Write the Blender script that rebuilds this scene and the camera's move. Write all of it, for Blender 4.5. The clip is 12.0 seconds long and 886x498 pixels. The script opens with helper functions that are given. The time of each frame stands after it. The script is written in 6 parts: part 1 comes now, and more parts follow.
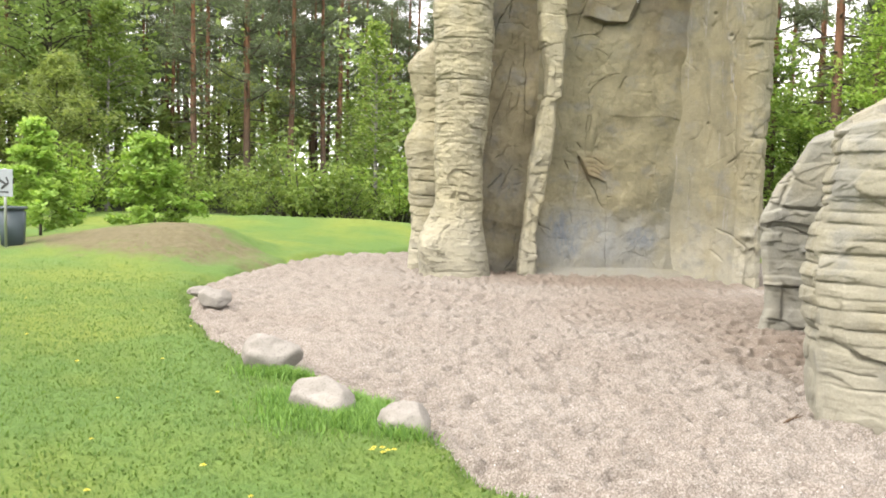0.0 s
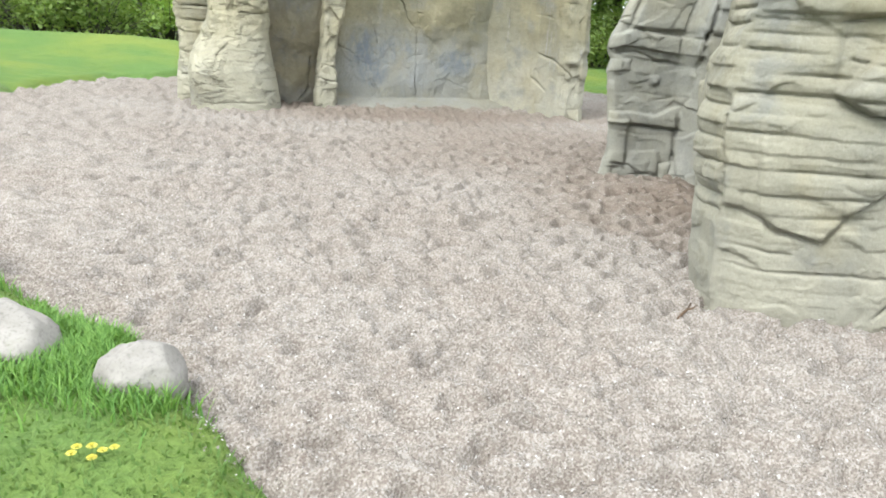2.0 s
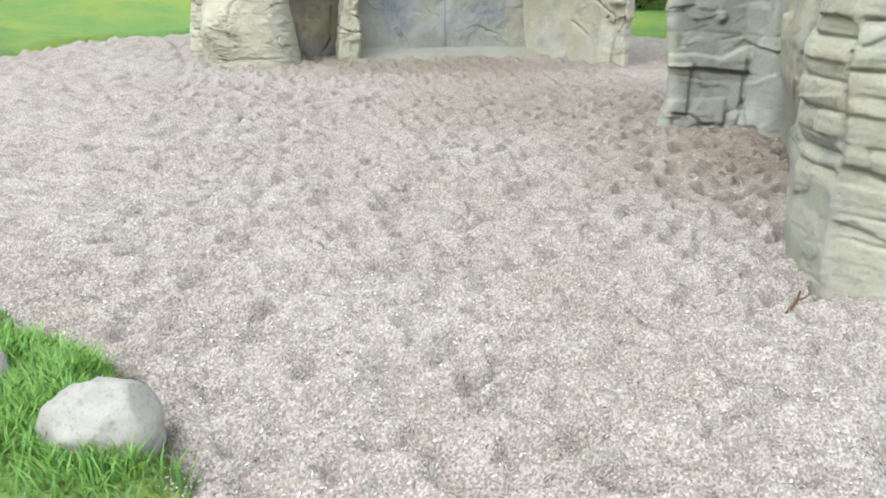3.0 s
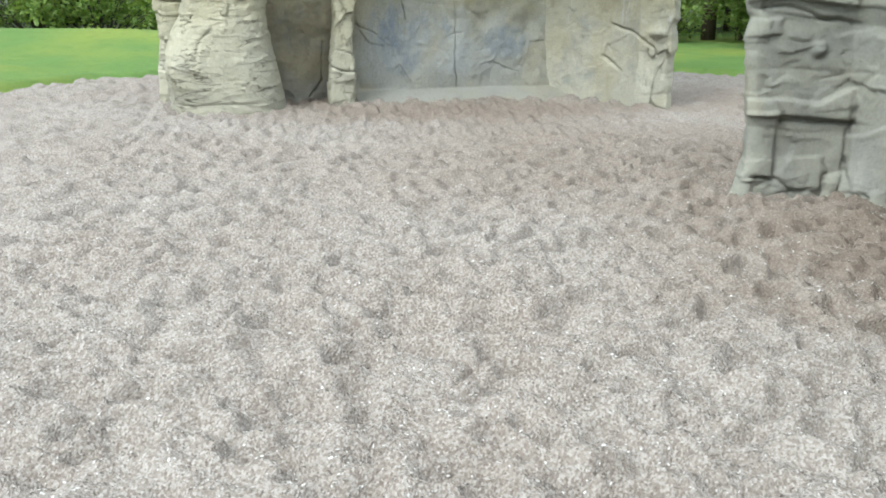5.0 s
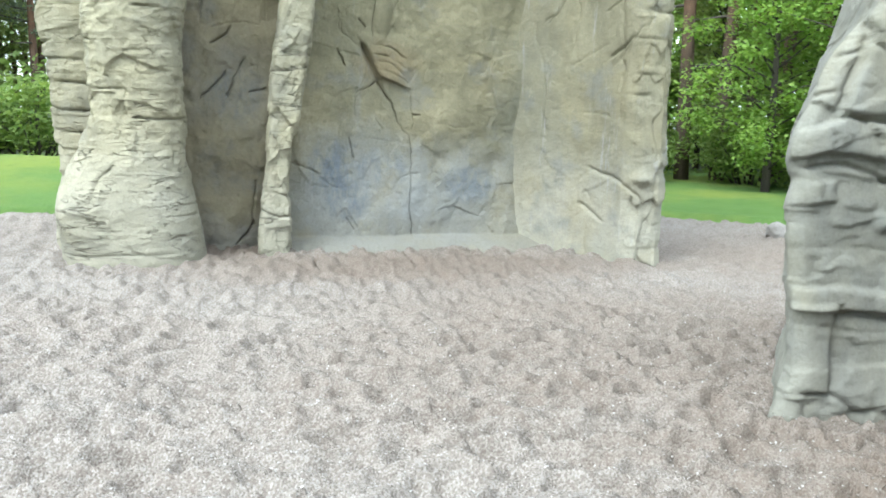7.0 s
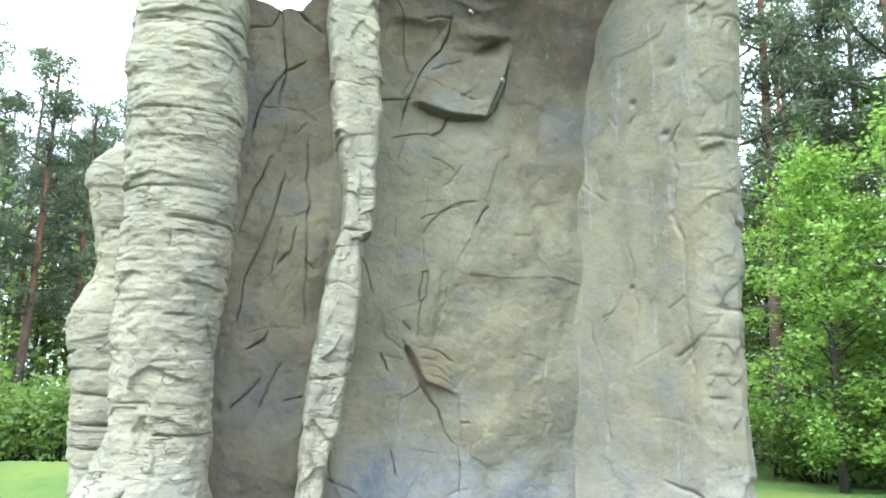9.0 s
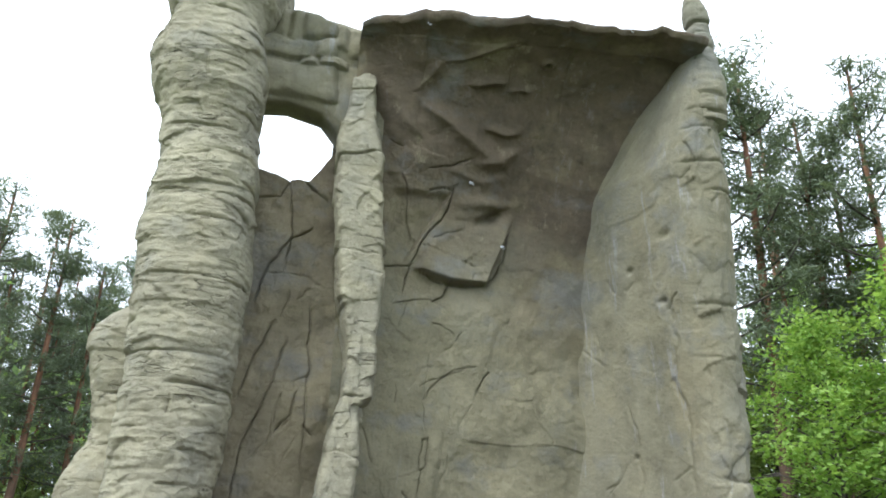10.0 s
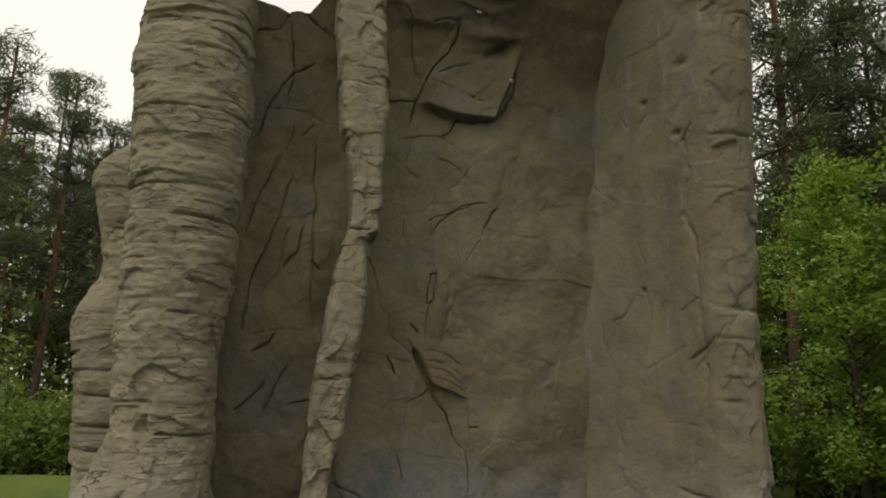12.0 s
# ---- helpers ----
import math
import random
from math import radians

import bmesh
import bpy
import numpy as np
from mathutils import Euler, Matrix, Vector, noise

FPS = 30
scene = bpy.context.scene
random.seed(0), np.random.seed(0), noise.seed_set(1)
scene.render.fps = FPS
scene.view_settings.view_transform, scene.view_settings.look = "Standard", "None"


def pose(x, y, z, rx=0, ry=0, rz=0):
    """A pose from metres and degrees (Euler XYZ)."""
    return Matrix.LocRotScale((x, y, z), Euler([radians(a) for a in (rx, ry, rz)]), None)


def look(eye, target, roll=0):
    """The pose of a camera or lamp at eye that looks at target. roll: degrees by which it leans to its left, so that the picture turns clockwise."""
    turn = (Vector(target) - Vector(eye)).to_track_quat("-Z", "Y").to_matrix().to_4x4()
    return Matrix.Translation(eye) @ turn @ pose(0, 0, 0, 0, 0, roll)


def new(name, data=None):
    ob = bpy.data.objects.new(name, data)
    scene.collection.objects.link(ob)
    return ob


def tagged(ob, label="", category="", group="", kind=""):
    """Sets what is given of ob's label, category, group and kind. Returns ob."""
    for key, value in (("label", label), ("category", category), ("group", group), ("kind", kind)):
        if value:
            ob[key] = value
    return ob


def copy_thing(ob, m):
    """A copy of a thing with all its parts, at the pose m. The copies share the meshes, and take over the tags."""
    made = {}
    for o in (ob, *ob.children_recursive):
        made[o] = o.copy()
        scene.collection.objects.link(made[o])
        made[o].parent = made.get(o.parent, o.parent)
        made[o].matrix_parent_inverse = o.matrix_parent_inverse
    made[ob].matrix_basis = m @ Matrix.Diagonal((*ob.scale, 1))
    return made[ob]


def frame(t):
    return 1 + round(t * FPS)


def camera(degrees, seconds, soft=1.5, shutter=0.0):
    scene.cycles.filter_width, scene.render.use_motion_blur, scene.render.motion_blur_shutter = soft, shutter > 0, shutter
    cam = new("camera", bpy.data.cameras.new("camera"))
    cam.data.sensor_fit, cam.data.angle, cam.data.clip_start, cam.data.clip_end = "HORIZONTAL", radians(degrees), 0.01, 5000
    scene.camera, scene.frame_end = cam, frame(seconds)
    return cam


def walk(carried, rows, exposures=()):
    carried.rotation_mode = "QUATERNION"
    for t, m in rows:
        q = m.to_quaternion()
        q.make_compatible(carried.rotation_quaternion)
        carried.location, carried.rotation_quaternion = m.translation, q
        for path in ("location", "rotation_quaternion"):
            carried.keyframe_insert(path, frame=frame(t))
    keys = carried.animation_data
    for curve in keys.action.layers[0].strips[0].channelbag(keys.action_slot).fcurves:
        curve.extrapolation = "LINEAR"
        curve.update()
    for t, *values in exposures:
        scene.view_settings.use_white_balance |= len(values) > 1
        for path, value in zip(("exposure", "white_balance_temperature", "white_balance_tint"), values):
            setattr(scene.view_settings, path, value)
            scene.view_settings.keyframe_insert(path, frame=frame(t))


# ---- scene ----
cam = camera(58.5, 12.0, soft=1.8, shutter=0.0)
ROWS = [
    (0.0, 0.000, 0.000, 1.500, 0.15, -4.96, -1.74),
    (0.5, 0.017, 0.347, 1.504, -6.11, -7.65, -2.96),
    (0.8, 0.057, 0.635, 1.490, -15.10, -9.02, -4.10),
    (1.0, 0.084, 0.827, 1.480, -17.89, -10.16, -4.62),
    (1.2, 0.093, 1.029, 1.463, -17.42, -11.50, -4.30),
    (1.5, 0.107, 1.331, 1.437, -16.06, -13.39, -4.00),
    (2.0, 0.131, 1.769, 1.397, -14.40, -16.94, -3.39),
    (2.5, 0.166, 2.134, 1.350, -13.67, -20.18, -2.53),
    (4.5, 0.654, 3.686, 1.169, -9.67, -20.32, 1.12),
    (5.0, 0.698, 4.072, 1.184, -11.50, -18.05, -0.66),
    (5.5, 0.869, 4.475, 1.152, -11.92, -16.60, -1.45),
    (6.0, 1.059, 4.860, 1.147, -12.04, -14.81, -1.89),
    (6.5, 1.156, 5.148, 1.190, -13.76, -12.07, -2.32),
    (8.5, 1.096, 6.139, 1.386, -11.68, 4.60, -1.27),
    (9.0, 1.129, 6.158, 1.435, -11.32, 11.35, -1.17),
    (9.5, 1.142, 6.122, 1.446, -11.16, 17.18, -1.50),
    (10.0, 1.120, 6.105, 1.467, -11.35, 22.91, -1.52),
    (10.5, 1.112, 6.117, 1.399, -11.42, 26.53, -1.43),
    (11.0, 1.100, 6.141, 1.359, -11.41, 25.86, -1.30),
    (11.5, 1.116, 6.181, 1.317, -11.13, 21.38, -1.21),
    (12.0, 1.232, 6.277, 1.251, -10.15, 13.15, -1.39),
]
EXPOSURES = [(0.0, 1.99, 7000, 11), (1.0, 1.92, 6600, 7), (2.5, 1.92, 6100, 4), (4.5, 1.77, 5950, 1), (5.5, 1.77, 5950, 1), (6.5, 1.94, 5850, 0),
             (8.5, 2.33, 5450, 3), (9.0, 2.30, 5400, 3), (9.5, 2.00, 5550, 5), (10.5, 0.92, 6050, 8), (11.0, 0.12, 6350, 9), (11.5, -0.44, 6500, 9), (12.0, -0.15, 7500, 10)]
walk(cam, [(t, pose(x, y, z, 90 + pitch, roll, yaw)) for t, x, y, z, yaw, pitch, roll in ROWS], EXPOSURES)

# ---- light: a bright, hazy overcast sky and a very soft sun ----
SUN_ELEV, SUN_AZ = radians(50), radians(232)
world = bpy.data.worlds.new("overcast_sky")
scene.world = world
world.use_nodes = True
wn, wl = world.node_tree.nodes, world.node_tree.links
sky = wn.new("ShaderNodeTexSky")
sky.sky_type = "NISHITA"
sky.sun_disc = False
sky.sun_elevation, sky.sun_rotation = SUN_ELEV, SUN_AZ
sky.air_density, sky.dust_density = 1.0, 4.0
hsv = wn.new("ShaderNodeHueSaturation")
hsv.inputs["Saturation"].default_value = 0.2
hsv.inputs["Value"].default_value = 1.2
clouds = wn.new("ShaderNodeTexNoise")
clouds.inputs["Scale"].default_value = 2.2
clouds.inputs["Detail"].default_value = 5
cramp = wn.new("ShaderNodeMapRange")
cramp.inputs["From Min"].default_value, cramp.inputs["From Max"].default_value = 0.3, 0.7
cramp.inputs["To Min"].default_value, cramp.inputs["To Max"].default_value = 0.9, 1.15
cmul = wn.new("ShaderNodeMixRGB")
cmul.blend_type = "MULTIPLY"
cmul.inputs[0].default_value = 1.0
wl.new(sky.outputs[0], hsv.inputs["Color"])
layer = wn.new("ShaderNodeMixRGB")
layer.inputs[0].default_value = 0.8
layer.inputs[2].default_value = (6.6, 6.75, 6.95, 1)
wl.new(hsv.outputs[0], layer.inputs[1])
wl.new(layer.outputs[0], cmul.inputs[1])
wl.new(clouds.outputs[0], cramp.inputs["Value"])
wl.new(cramp.outputs[0], cmul.inputs[2])
wl.new(cmul.outputs[0], wn["Background"].inputs["Color"])
wn["Background"].inputs["Strength"].default_value = 0.165

sun_data = bpy.data.lights.new("sun", "SUN")
sun_data.energy, sun_data.angle, sun_data.color = 1.02, radians(26), (1.0, 0.95, 0.86)
sun = new("sun", sun_data)
sun_dir = Vector((math.sin(SUN_AZ) * math.cos(SUN_ELEV), math.cos(SUN_AZ) * math.cos(SUN_ELEV), math.sin(SUN_ELEV)))
sun.matrix_world = look(sun_dir * 60, (0, 0, 0))


# ---- materials ----
class Nodes:
    """A small wrapper for building one material."""

    def __init__(self, name, rough=0.9):
        self.mat = bpy.data.materials.new(name)
        self.mat.use_nodes = True
        self.nt = self.mat.node_tree
        self.bsdf = self.nt.nodes["Principled BSDF"]
        self.bsdf.inputs["Roughness"].default_value = rough
        self.bsdf.inputs["Specular IOR Level"].default_value = 0.25
        self.coord = self.nt.nodes.new("ShaderNodeTexCoord").outputs["Object"]

    def node(self, kind, **values):
        n = self.nt.nodes.new(kind)
        for key, v in values.items():
            n.inputs[key.replace("_", " ")].default_value = v
        return n

    def link(self, a, b):
        self.nt.links.new(a, b)

    def noise(self, scale, detail=4.0, rough=0.55, stretch=None, coord=None):
        n = self.node("ShaderNodeTexNoise", Scale=scale, Detail=detail, Roughness=rough)
        src = coord or self.coord
        if stretch:
            m = self.node("ShaderNodeMapping")
            m.inputs["Scale"].default_value = stretch
            self.link(src, m.inputs["Vector"])
            src = m.outputs[0]
        self.link(src, n.inputs["Vector"])
        return n.outputs[0]

    def voronoi(self, scale, out="Color", feature="F1"):
        n = self.node("ShaderNodeTexVoronoi", Scale=scale)
        n.feature = feature
        self.link(self.coord, n.inputs["Vector"])
        return n.outputs[out]

    def ramp(self, fac, stops):
        n = self.node("ShaderNodeValToRGB")
        els = n.color_ramp.elements
        while len(els) < len(stops):
            els.new(0.5)
        for e, (p, c) in zip(els, stops):
            e.position = p
            e.color = (*c, 1) if len(c) == 3 else c
        self.link(fac, n.inputs[0])
        return n.outputs[0]

    def mix(self, fac, a, b, mode="MIX"):
        n = self.node("ShaderNodeMixRGB")
        n.blend_type = mode
        for i, v in ((0, fac), (1, a), (2, b)):
            if isinstance(v, (int, float)):
                n.inputs[i].default_value = v
            elif isinstance(v, tuple):
                n.inputs[i].default_value = (*v, 1)
            else:
                self.link(v, n.inputs[i])
        return n.outputs[0]

    def maprange(self, v, a, b, c=0.0, d=1.0):
        n = self.node("ShaderNodeMapRange")
        for i, val in enumerate((a, b, c, d)):
            n.inputs[i + 1].default_value = val
        self.link(v, n.inputs[0])
        return n.outputs[0]

    def math(self, op, a, b):
        n = self.node("ShaderNodeMath")
        n.operation = op
        for i, v in enumerate((a, b)):
            if isinstance(v, (int, float)):
                n.inputs[i].default_value = v
            else:
                self.link(v, n.inputs[i])
        return n.outputs[0]

    def axis(self, which):
        n = self.node("ShaderNodeSeparateXYZ")
        self.link(self.coord, n.inputs[0])
        return n.outputs[which]

    def bump(self, height, strength, dist, under=None):
        n = self.node("ShaderNodeBump", Strength=strength, Distance=dist)
        self.link(height, n.inputs["Height"])
        if under:
            self.link(under, n.inputs["Normal"])
        return n.outputs[0]

    def done(self, color, normal=None, rough=None):
        self.link(color, self.bsdf.inputs["Base Color"])
        if normal:
            self.link(normal, self.bsdf.inputs["Normal"])
        if rough:
            self.link(rough, self.bsdf.inputs["Roughness"])
        return self.mat


def rock_material(name, light, dark, grey, grey_amount, smear_shade=0.0, bedding=0.0, relief=1.0, drips=0.0, mottle=0.25, dusty=0.0, veins=((2.2, (0.5, 0.5, 3.2), 0.016, 0.5),)):
    """Painted, sculpted concrete: sandy coat, grey weathering, fine grit; can add bluish chalk low down and shade
    painted towards the roof.
    """
    n = Nodes(name, 0.92)
    big = n.noise(0.7, 5)
    col = n.ramp(big, [(0.32, dark), (0.62, light)])
    mid = n.noise(3.2, 6, 0.62)
    col = n.mix(n.maprange(mid, 0.44, 0.66, 0, 0.7), col, tuple(c * 0.72 for c in dark))
    g = n.noise(1.3, 6, 0.65, stretch=(1.0, 1.0, 0.45))
    col = n.mix(n.maprange(g, 0.46, 0.68, 0, grey_amount), col, grey)
    bands = n.noise(1.6, 4, 0.6, stretch=(0.25, 0.25, 3.0))
    col = n.mix(n.maprange(bands, 0.5, 0.75, 0, 0.35), col, (light[0] * 1.12, light[1] * 1.1, light[2] * 1.0))
    if smear_shade:
        x, z = n.axis(0), n.axis(2)
        rag = n.math("MULTIPLY", n.noise(2.4, 6, 0.7), 1.5)

        def blot(cx, cz, rx, rz, hard):
            u = n.math("MULTIPLY", n.math("ADD", x, -cx), 1 / rx)
            w = n.math("MULTIPLY", n.math("ADD", z, -cz), 1 / rz)
            d = n.math("ADD", n.math("ADD", n.math("MULTIPLY", u, u), n.math("MULTIPLY", w, w)), rag)
            return n.maprange(d, 1.55, 0.75, 0, hard * smear_shade)

        for spot in ((-0.05, 0.55, 1.0, 0.85, 0.75), (0.95, 0.5, 0.85, 0.75, 0.7), (1.85, 0.7, 0.6, 0.8, 0.35), (-1.25, 1.5, 0.6, 0.7, 0.4)):
            col = n.mix(blot(*spot), col, (0.211, 0.221, 0.23))
        for spot in ((-0.28, 0.78, 0.30, 0.36, 0.9), (-0.12, 0.45, 0.24, 0.26, 0.75), (0.22, 0.78, 0.34, 0.24, 0.6), (1.10, 0.62, 0.36, 0.24, 0.75), (-1.25, 1.45, 0.40, 0.42, 0.8)):
            strokes = n.maprange(n.noise(6.0, 5, 0.7, stretch=(1.5, 1.0, 0.7)), 0.40, 0.60)
            col = n.mix(n.math("MULTIPLY", blot(*spot), strokes), col, (0.09, 0.113, 0.149))
        col = n.mix(blot(0.22, 1.78, 0.42, 0.30, 0.7), col, (0.150, 0.112, 0.062))
        # umber coat towards the roof, with the overhang's shade painted into its dark tone
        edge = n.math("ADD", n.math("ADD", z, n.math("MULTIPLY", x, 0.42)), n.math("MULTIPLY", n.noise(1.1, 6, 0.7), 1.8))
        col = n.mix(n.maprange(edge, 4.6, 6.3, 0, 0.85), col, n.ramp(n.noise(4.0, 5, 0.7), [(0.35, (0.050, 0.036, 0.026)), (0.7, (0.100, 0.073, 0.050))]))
        foot = n.maprange(z, 0.4, 0.05, 0, 0.6)
        col = n.mix(foot, col, (0.18, 0.176, 0.164))
    if dusty:
        # pale dust trodden and splashed up the lowest metre
        low = n.math("ADD", n.axis(2), n.math("MULTIPLY", n.noise(2.0, 5, 0.65), 1.0))
        col = n.mix(n.maprange(low, 1.7, 0.9, 0, dusty), col, (0.36, 0.35, 0.31))
    # patchy coats of ochre and cool grey
    ochre = n.noise(1.5, 5, 0.6, stretch=(1.0, 1.3, 0.8))
    col = n.mix(n.maprange(ochre, 0.53, 0.66, 0, mottle), col, (0.215, 0.185, 0.112))
    cool = n.noise(1.9, 5, 0.62, stretch=(0.9, 1.2, 1.1))
    col = n.mix(n.maprange(cool, 0.54, 0.66, 0, mottle * 1.2), col, (0.122, 0.126, 0.128))
    if drips:
        # pale chalky runs
        run = n.maprange(n.noise(1.6, 5, 0.7, stretch=(4.0, 4.0, 0.5)), 0.60, 0.70)
        col = n.mix(n.math("MULTIPLY", run, drips), col, (0.252, 0.252, 0.27))
    grit = n.noise(55, 4, 0.7)
    col = n.mix(n.maprange(grit, 0.38, 0.68, 0.0, 0.24), col, tuple(c * 0.5 for c in dark))
    pores = n.noise(17, 6, 0.75)
    col = n.mix(n.maprange(pores, 0.58, 0.68, 0.0, 0.28), col, tuple(c * 0.45 for c in dark))
    chalk = n.noise(5.0, 6, 0.75, stretch=(1.0, 1.0, 0.6))
    col = n.mix(n.maprange(chalk, 0.58, 0.70, 0.0, 0.4), col, (light[0] * 1.3, light[1] * 1.32, light[2] * 1.4))
    pits = n.voronoi(26, "Distance")
    b1 = n.bump(n.noise(7, 8, 0.7), 0.75 * relief, 0.06)
    b2 = n.bump(grit, 0.35, 0.008, b1)
    b3 = n.bump(n.maprange(pits, 0.0, 0.3), 0.18, 0.01, b2)
    if bedding:
        fine = n.noise(3.0, 6, 0.6, stretch=(0.7, 0.7, 5.5))
        b3 = n.bump(fine, bedding, 0.05, b3)
        col = n.mix(n.maprange(fine, 0.56, 0.70, 0, 0.28 * bedding), col, tuple(c * 0.6 for c in dark))
    # hairline cracks filled with dirt
    for scale, stretch, width, amount in veins:
        f = n.noise(scale, 3, 0.55, stretch=stretch)
        off = n.math("ABSOLUTE", n.math("ADD", f, -0.5), 0.0)
        mask = n.maprange(n.noise(scale * 0.9, 2, 0.5, stretch=(1.0, 1.0, 1.4)), 0.50, 0.56)
        line = n.math("MULTIPLY", n.maprange(off, width, width * 0.25), mask)
        col = n.mix(n.math("MULTIPLY", line, amount), col, tuple(c * 0.22 for c in dark))
        b3 = n.bump(n.maprange(line, 0, 1, 1, 0), 0.9, 0.025, b3)
    return n.done(col, b3)


BEDS = ((1.9, (0.55, 0.55, 3.4), 0.009, 0.42), (3.1, (0.6, 0.6, 2.6), 0.007, 0.3))
ROCK_COL = rock_material("sandy_column_rock", (0.275, 0.252, 0.175), (0.228, 0.208, 0.145), (0.175, 0.17, 0.146), 0.4, bedding=0.3, dusty=0.36, veins=BEDS)
ROCK_FIN = rock_material("pale_fin_rock", (0.188, 0.171, 0.116), (0.153, 0.140, 0.095), (0.13, 0.128, 0.105), 0.55, relief=0.6, mottle=0.42, veins=(), drips=0.55, dusty=0.45)
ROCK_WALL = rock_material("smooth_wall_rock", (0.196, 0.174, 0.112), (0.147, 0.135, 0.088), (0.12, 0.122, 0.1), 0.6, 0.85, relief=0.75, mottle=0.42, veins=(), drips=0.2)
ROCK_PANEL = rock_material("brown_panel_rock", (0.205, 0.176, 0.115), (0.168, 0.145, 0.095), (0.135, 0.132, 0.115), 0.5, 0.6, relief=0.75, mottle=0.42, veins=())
ROCK_FRONT = rock_material("layered_boulder_rock", (0.212, 0.197, 0.152), (0.172, 0.161, 0.124), (0.145, 0.147, 0.138), 0.6, relief=0.35, mottle=0.45, dusty=0.2, veins=())
ROCK_GREY = rock_material("grey_boulder_rock", (0.2, 0.193, 0.162), (0.158, 0.155, 0.132), (0.167, 0.17, 0.168), 0.8, relief=0.4, mottle=0.25, dusty=0.1, veins=())


def gravel_material():
    n = Nodes("fine_pinkish_gravel", 0.95)
    cells = n.voronoi(140)
    tone = n.ramp(cells, [(0.1, (0.068, 0.054, 0.045)), (0.45, (0.165, 0.146, 0.129)), (0.85, (0.35, 0.335, 0.315))])
    patch = n.ramp(n.noise(0.55, 5, 0.6), [(0.36, (0.140, 0.112, 0.095)), (0.64, (0.170, 0.147, 0.131))])
    col = n.mix(0.44, patch, tone)
    damp = n.noise(3.1, 6, 0.7)
    col = n.mix(n.maprange(n.noise(9.0, 5, 0.7), 0.52, 0.68, 0, 0.05), n.mix(n.maprange(damp, 0.54, 0.72, 0, 0.12), col, (0.095, 0.072, 0.059)), (0.086, 0.068, 0.056))
    # brown sandy soil scuffed through in front of the rocks
    x, y = n.axis(0), n.axis(1)
    rag = n.math("MULTIPLY", n.noise(2.0, 6, 0.7), 1.6)
    for cx, cy, rx, ry, amount in ((2.6, 12.0, 2.6, 0.9, 0.6), (4.0, 7.2, 1.9, 1.5, 0.7), (3.2, 9.6, 2.6, 1.8, 0.4), (4.7, 4.6, 1.7, 1.3, 0.7), (0.95, 12.9, 0.5, 0.5, 0.7), (6.8, 12.4, 2.4, 2.2, 0.45)):
        u = n.math("MULTIPLY", n.math("ADD", x, -cx), 1 / rx)
        w = n.math("MULTIPLY", n.math("ADD", y, -cy), 1 / ry)
        d = n.math("ADD", n.math("ADD", n.math("MULTIPLY", u, u), n.math("MULTIPLY", w, w)), rag)
        col = n.mix(n.maprange(d, 1.9, 0.9, 0, amount), col, (0.117, 0.088, 0.068))
    cells2 = n.voronoi(120, "Distance")
    b1 = n.bump(n.noise(16, 4, 0.6), 0.25, 0.03)
    b3 = n.bump(cells2, 0.55, 0.010, b1)
    return n.done(col, b3)


GRAVEL = gravel_material()


def chip_material():
    n = Nodes("gravel_chips", 0.9)
    g = n.node("ShaderNodeNewGeometry").outputs["Random Per Island"]
    return n.done(n.ramp(g, [(0.0, (0.07, 0.056, 0.048)), (0.35, (0.15, 0.13, 0.115)), (0.75, (0.22, 0.205, 0.19)), (1.0, (0.42, 0.41, 0.395))]))


CHIPS = chip_material()


def lawn_material():
    n = Nodes("mown_lawn", 0.95)
    fine = n.noise(60, 4, 0.7)
    col = n.ramp(fine, [(0.25, (0.050, 0.098, 0.022)), (0.55, (0.098, 0.170, 0.040)), (0.85, (0.145, 0.212, 0.062))])
    col = n.mix(n.maprange(n.noise(0.35, 5, 0.6), 0.46, 0.62, 0, 0.75), col, (0.165, 0.200, 0.036))
    col = n.mix(n.maprange(n.noise(4.5, 4, 0.65), 0.52, 0.66, 0, 0.3), col, (0.048, 0.098, 0.026))
    # worn bare soil on the crest of the mound
    x, y = n.axis(0), n.axis(1)
    dx = n.math("MULTIPLY", n.math("ADD", x, 4.9), 0.36)
    dy = n.math("MULTIPLY", n.math("ADD", y, -12.9), 0.75)
    d = n.math("ADD", n.math("MULTIPLY", dx, dx), n.math("MULTIPLY", dy, dy))
    d = n.math("ADD", d, n.math("MULTIPLY", n.noise(2.2, 6, 0.75), 2.2))
    col = n.mix(n.maprange(d, 1.95, 1.35, 0, 0.85), col, n.ramp(n.noise(9, 5, 0.7), [(0.3, (0.099, 0.072, 0.045)), (0.7, (0.171, 0.131, 0.09))]))
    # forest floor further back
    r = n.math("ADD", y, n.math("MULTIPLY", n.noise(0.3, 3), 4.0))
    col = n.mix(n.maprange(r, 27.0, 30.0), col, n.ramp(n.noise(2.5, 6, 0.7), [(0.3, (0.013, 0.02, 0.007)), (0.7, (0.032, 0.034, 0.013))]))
    return n.done(col, n.bump(fine, 0.9, 0.04))


LAWN = lawn_material()


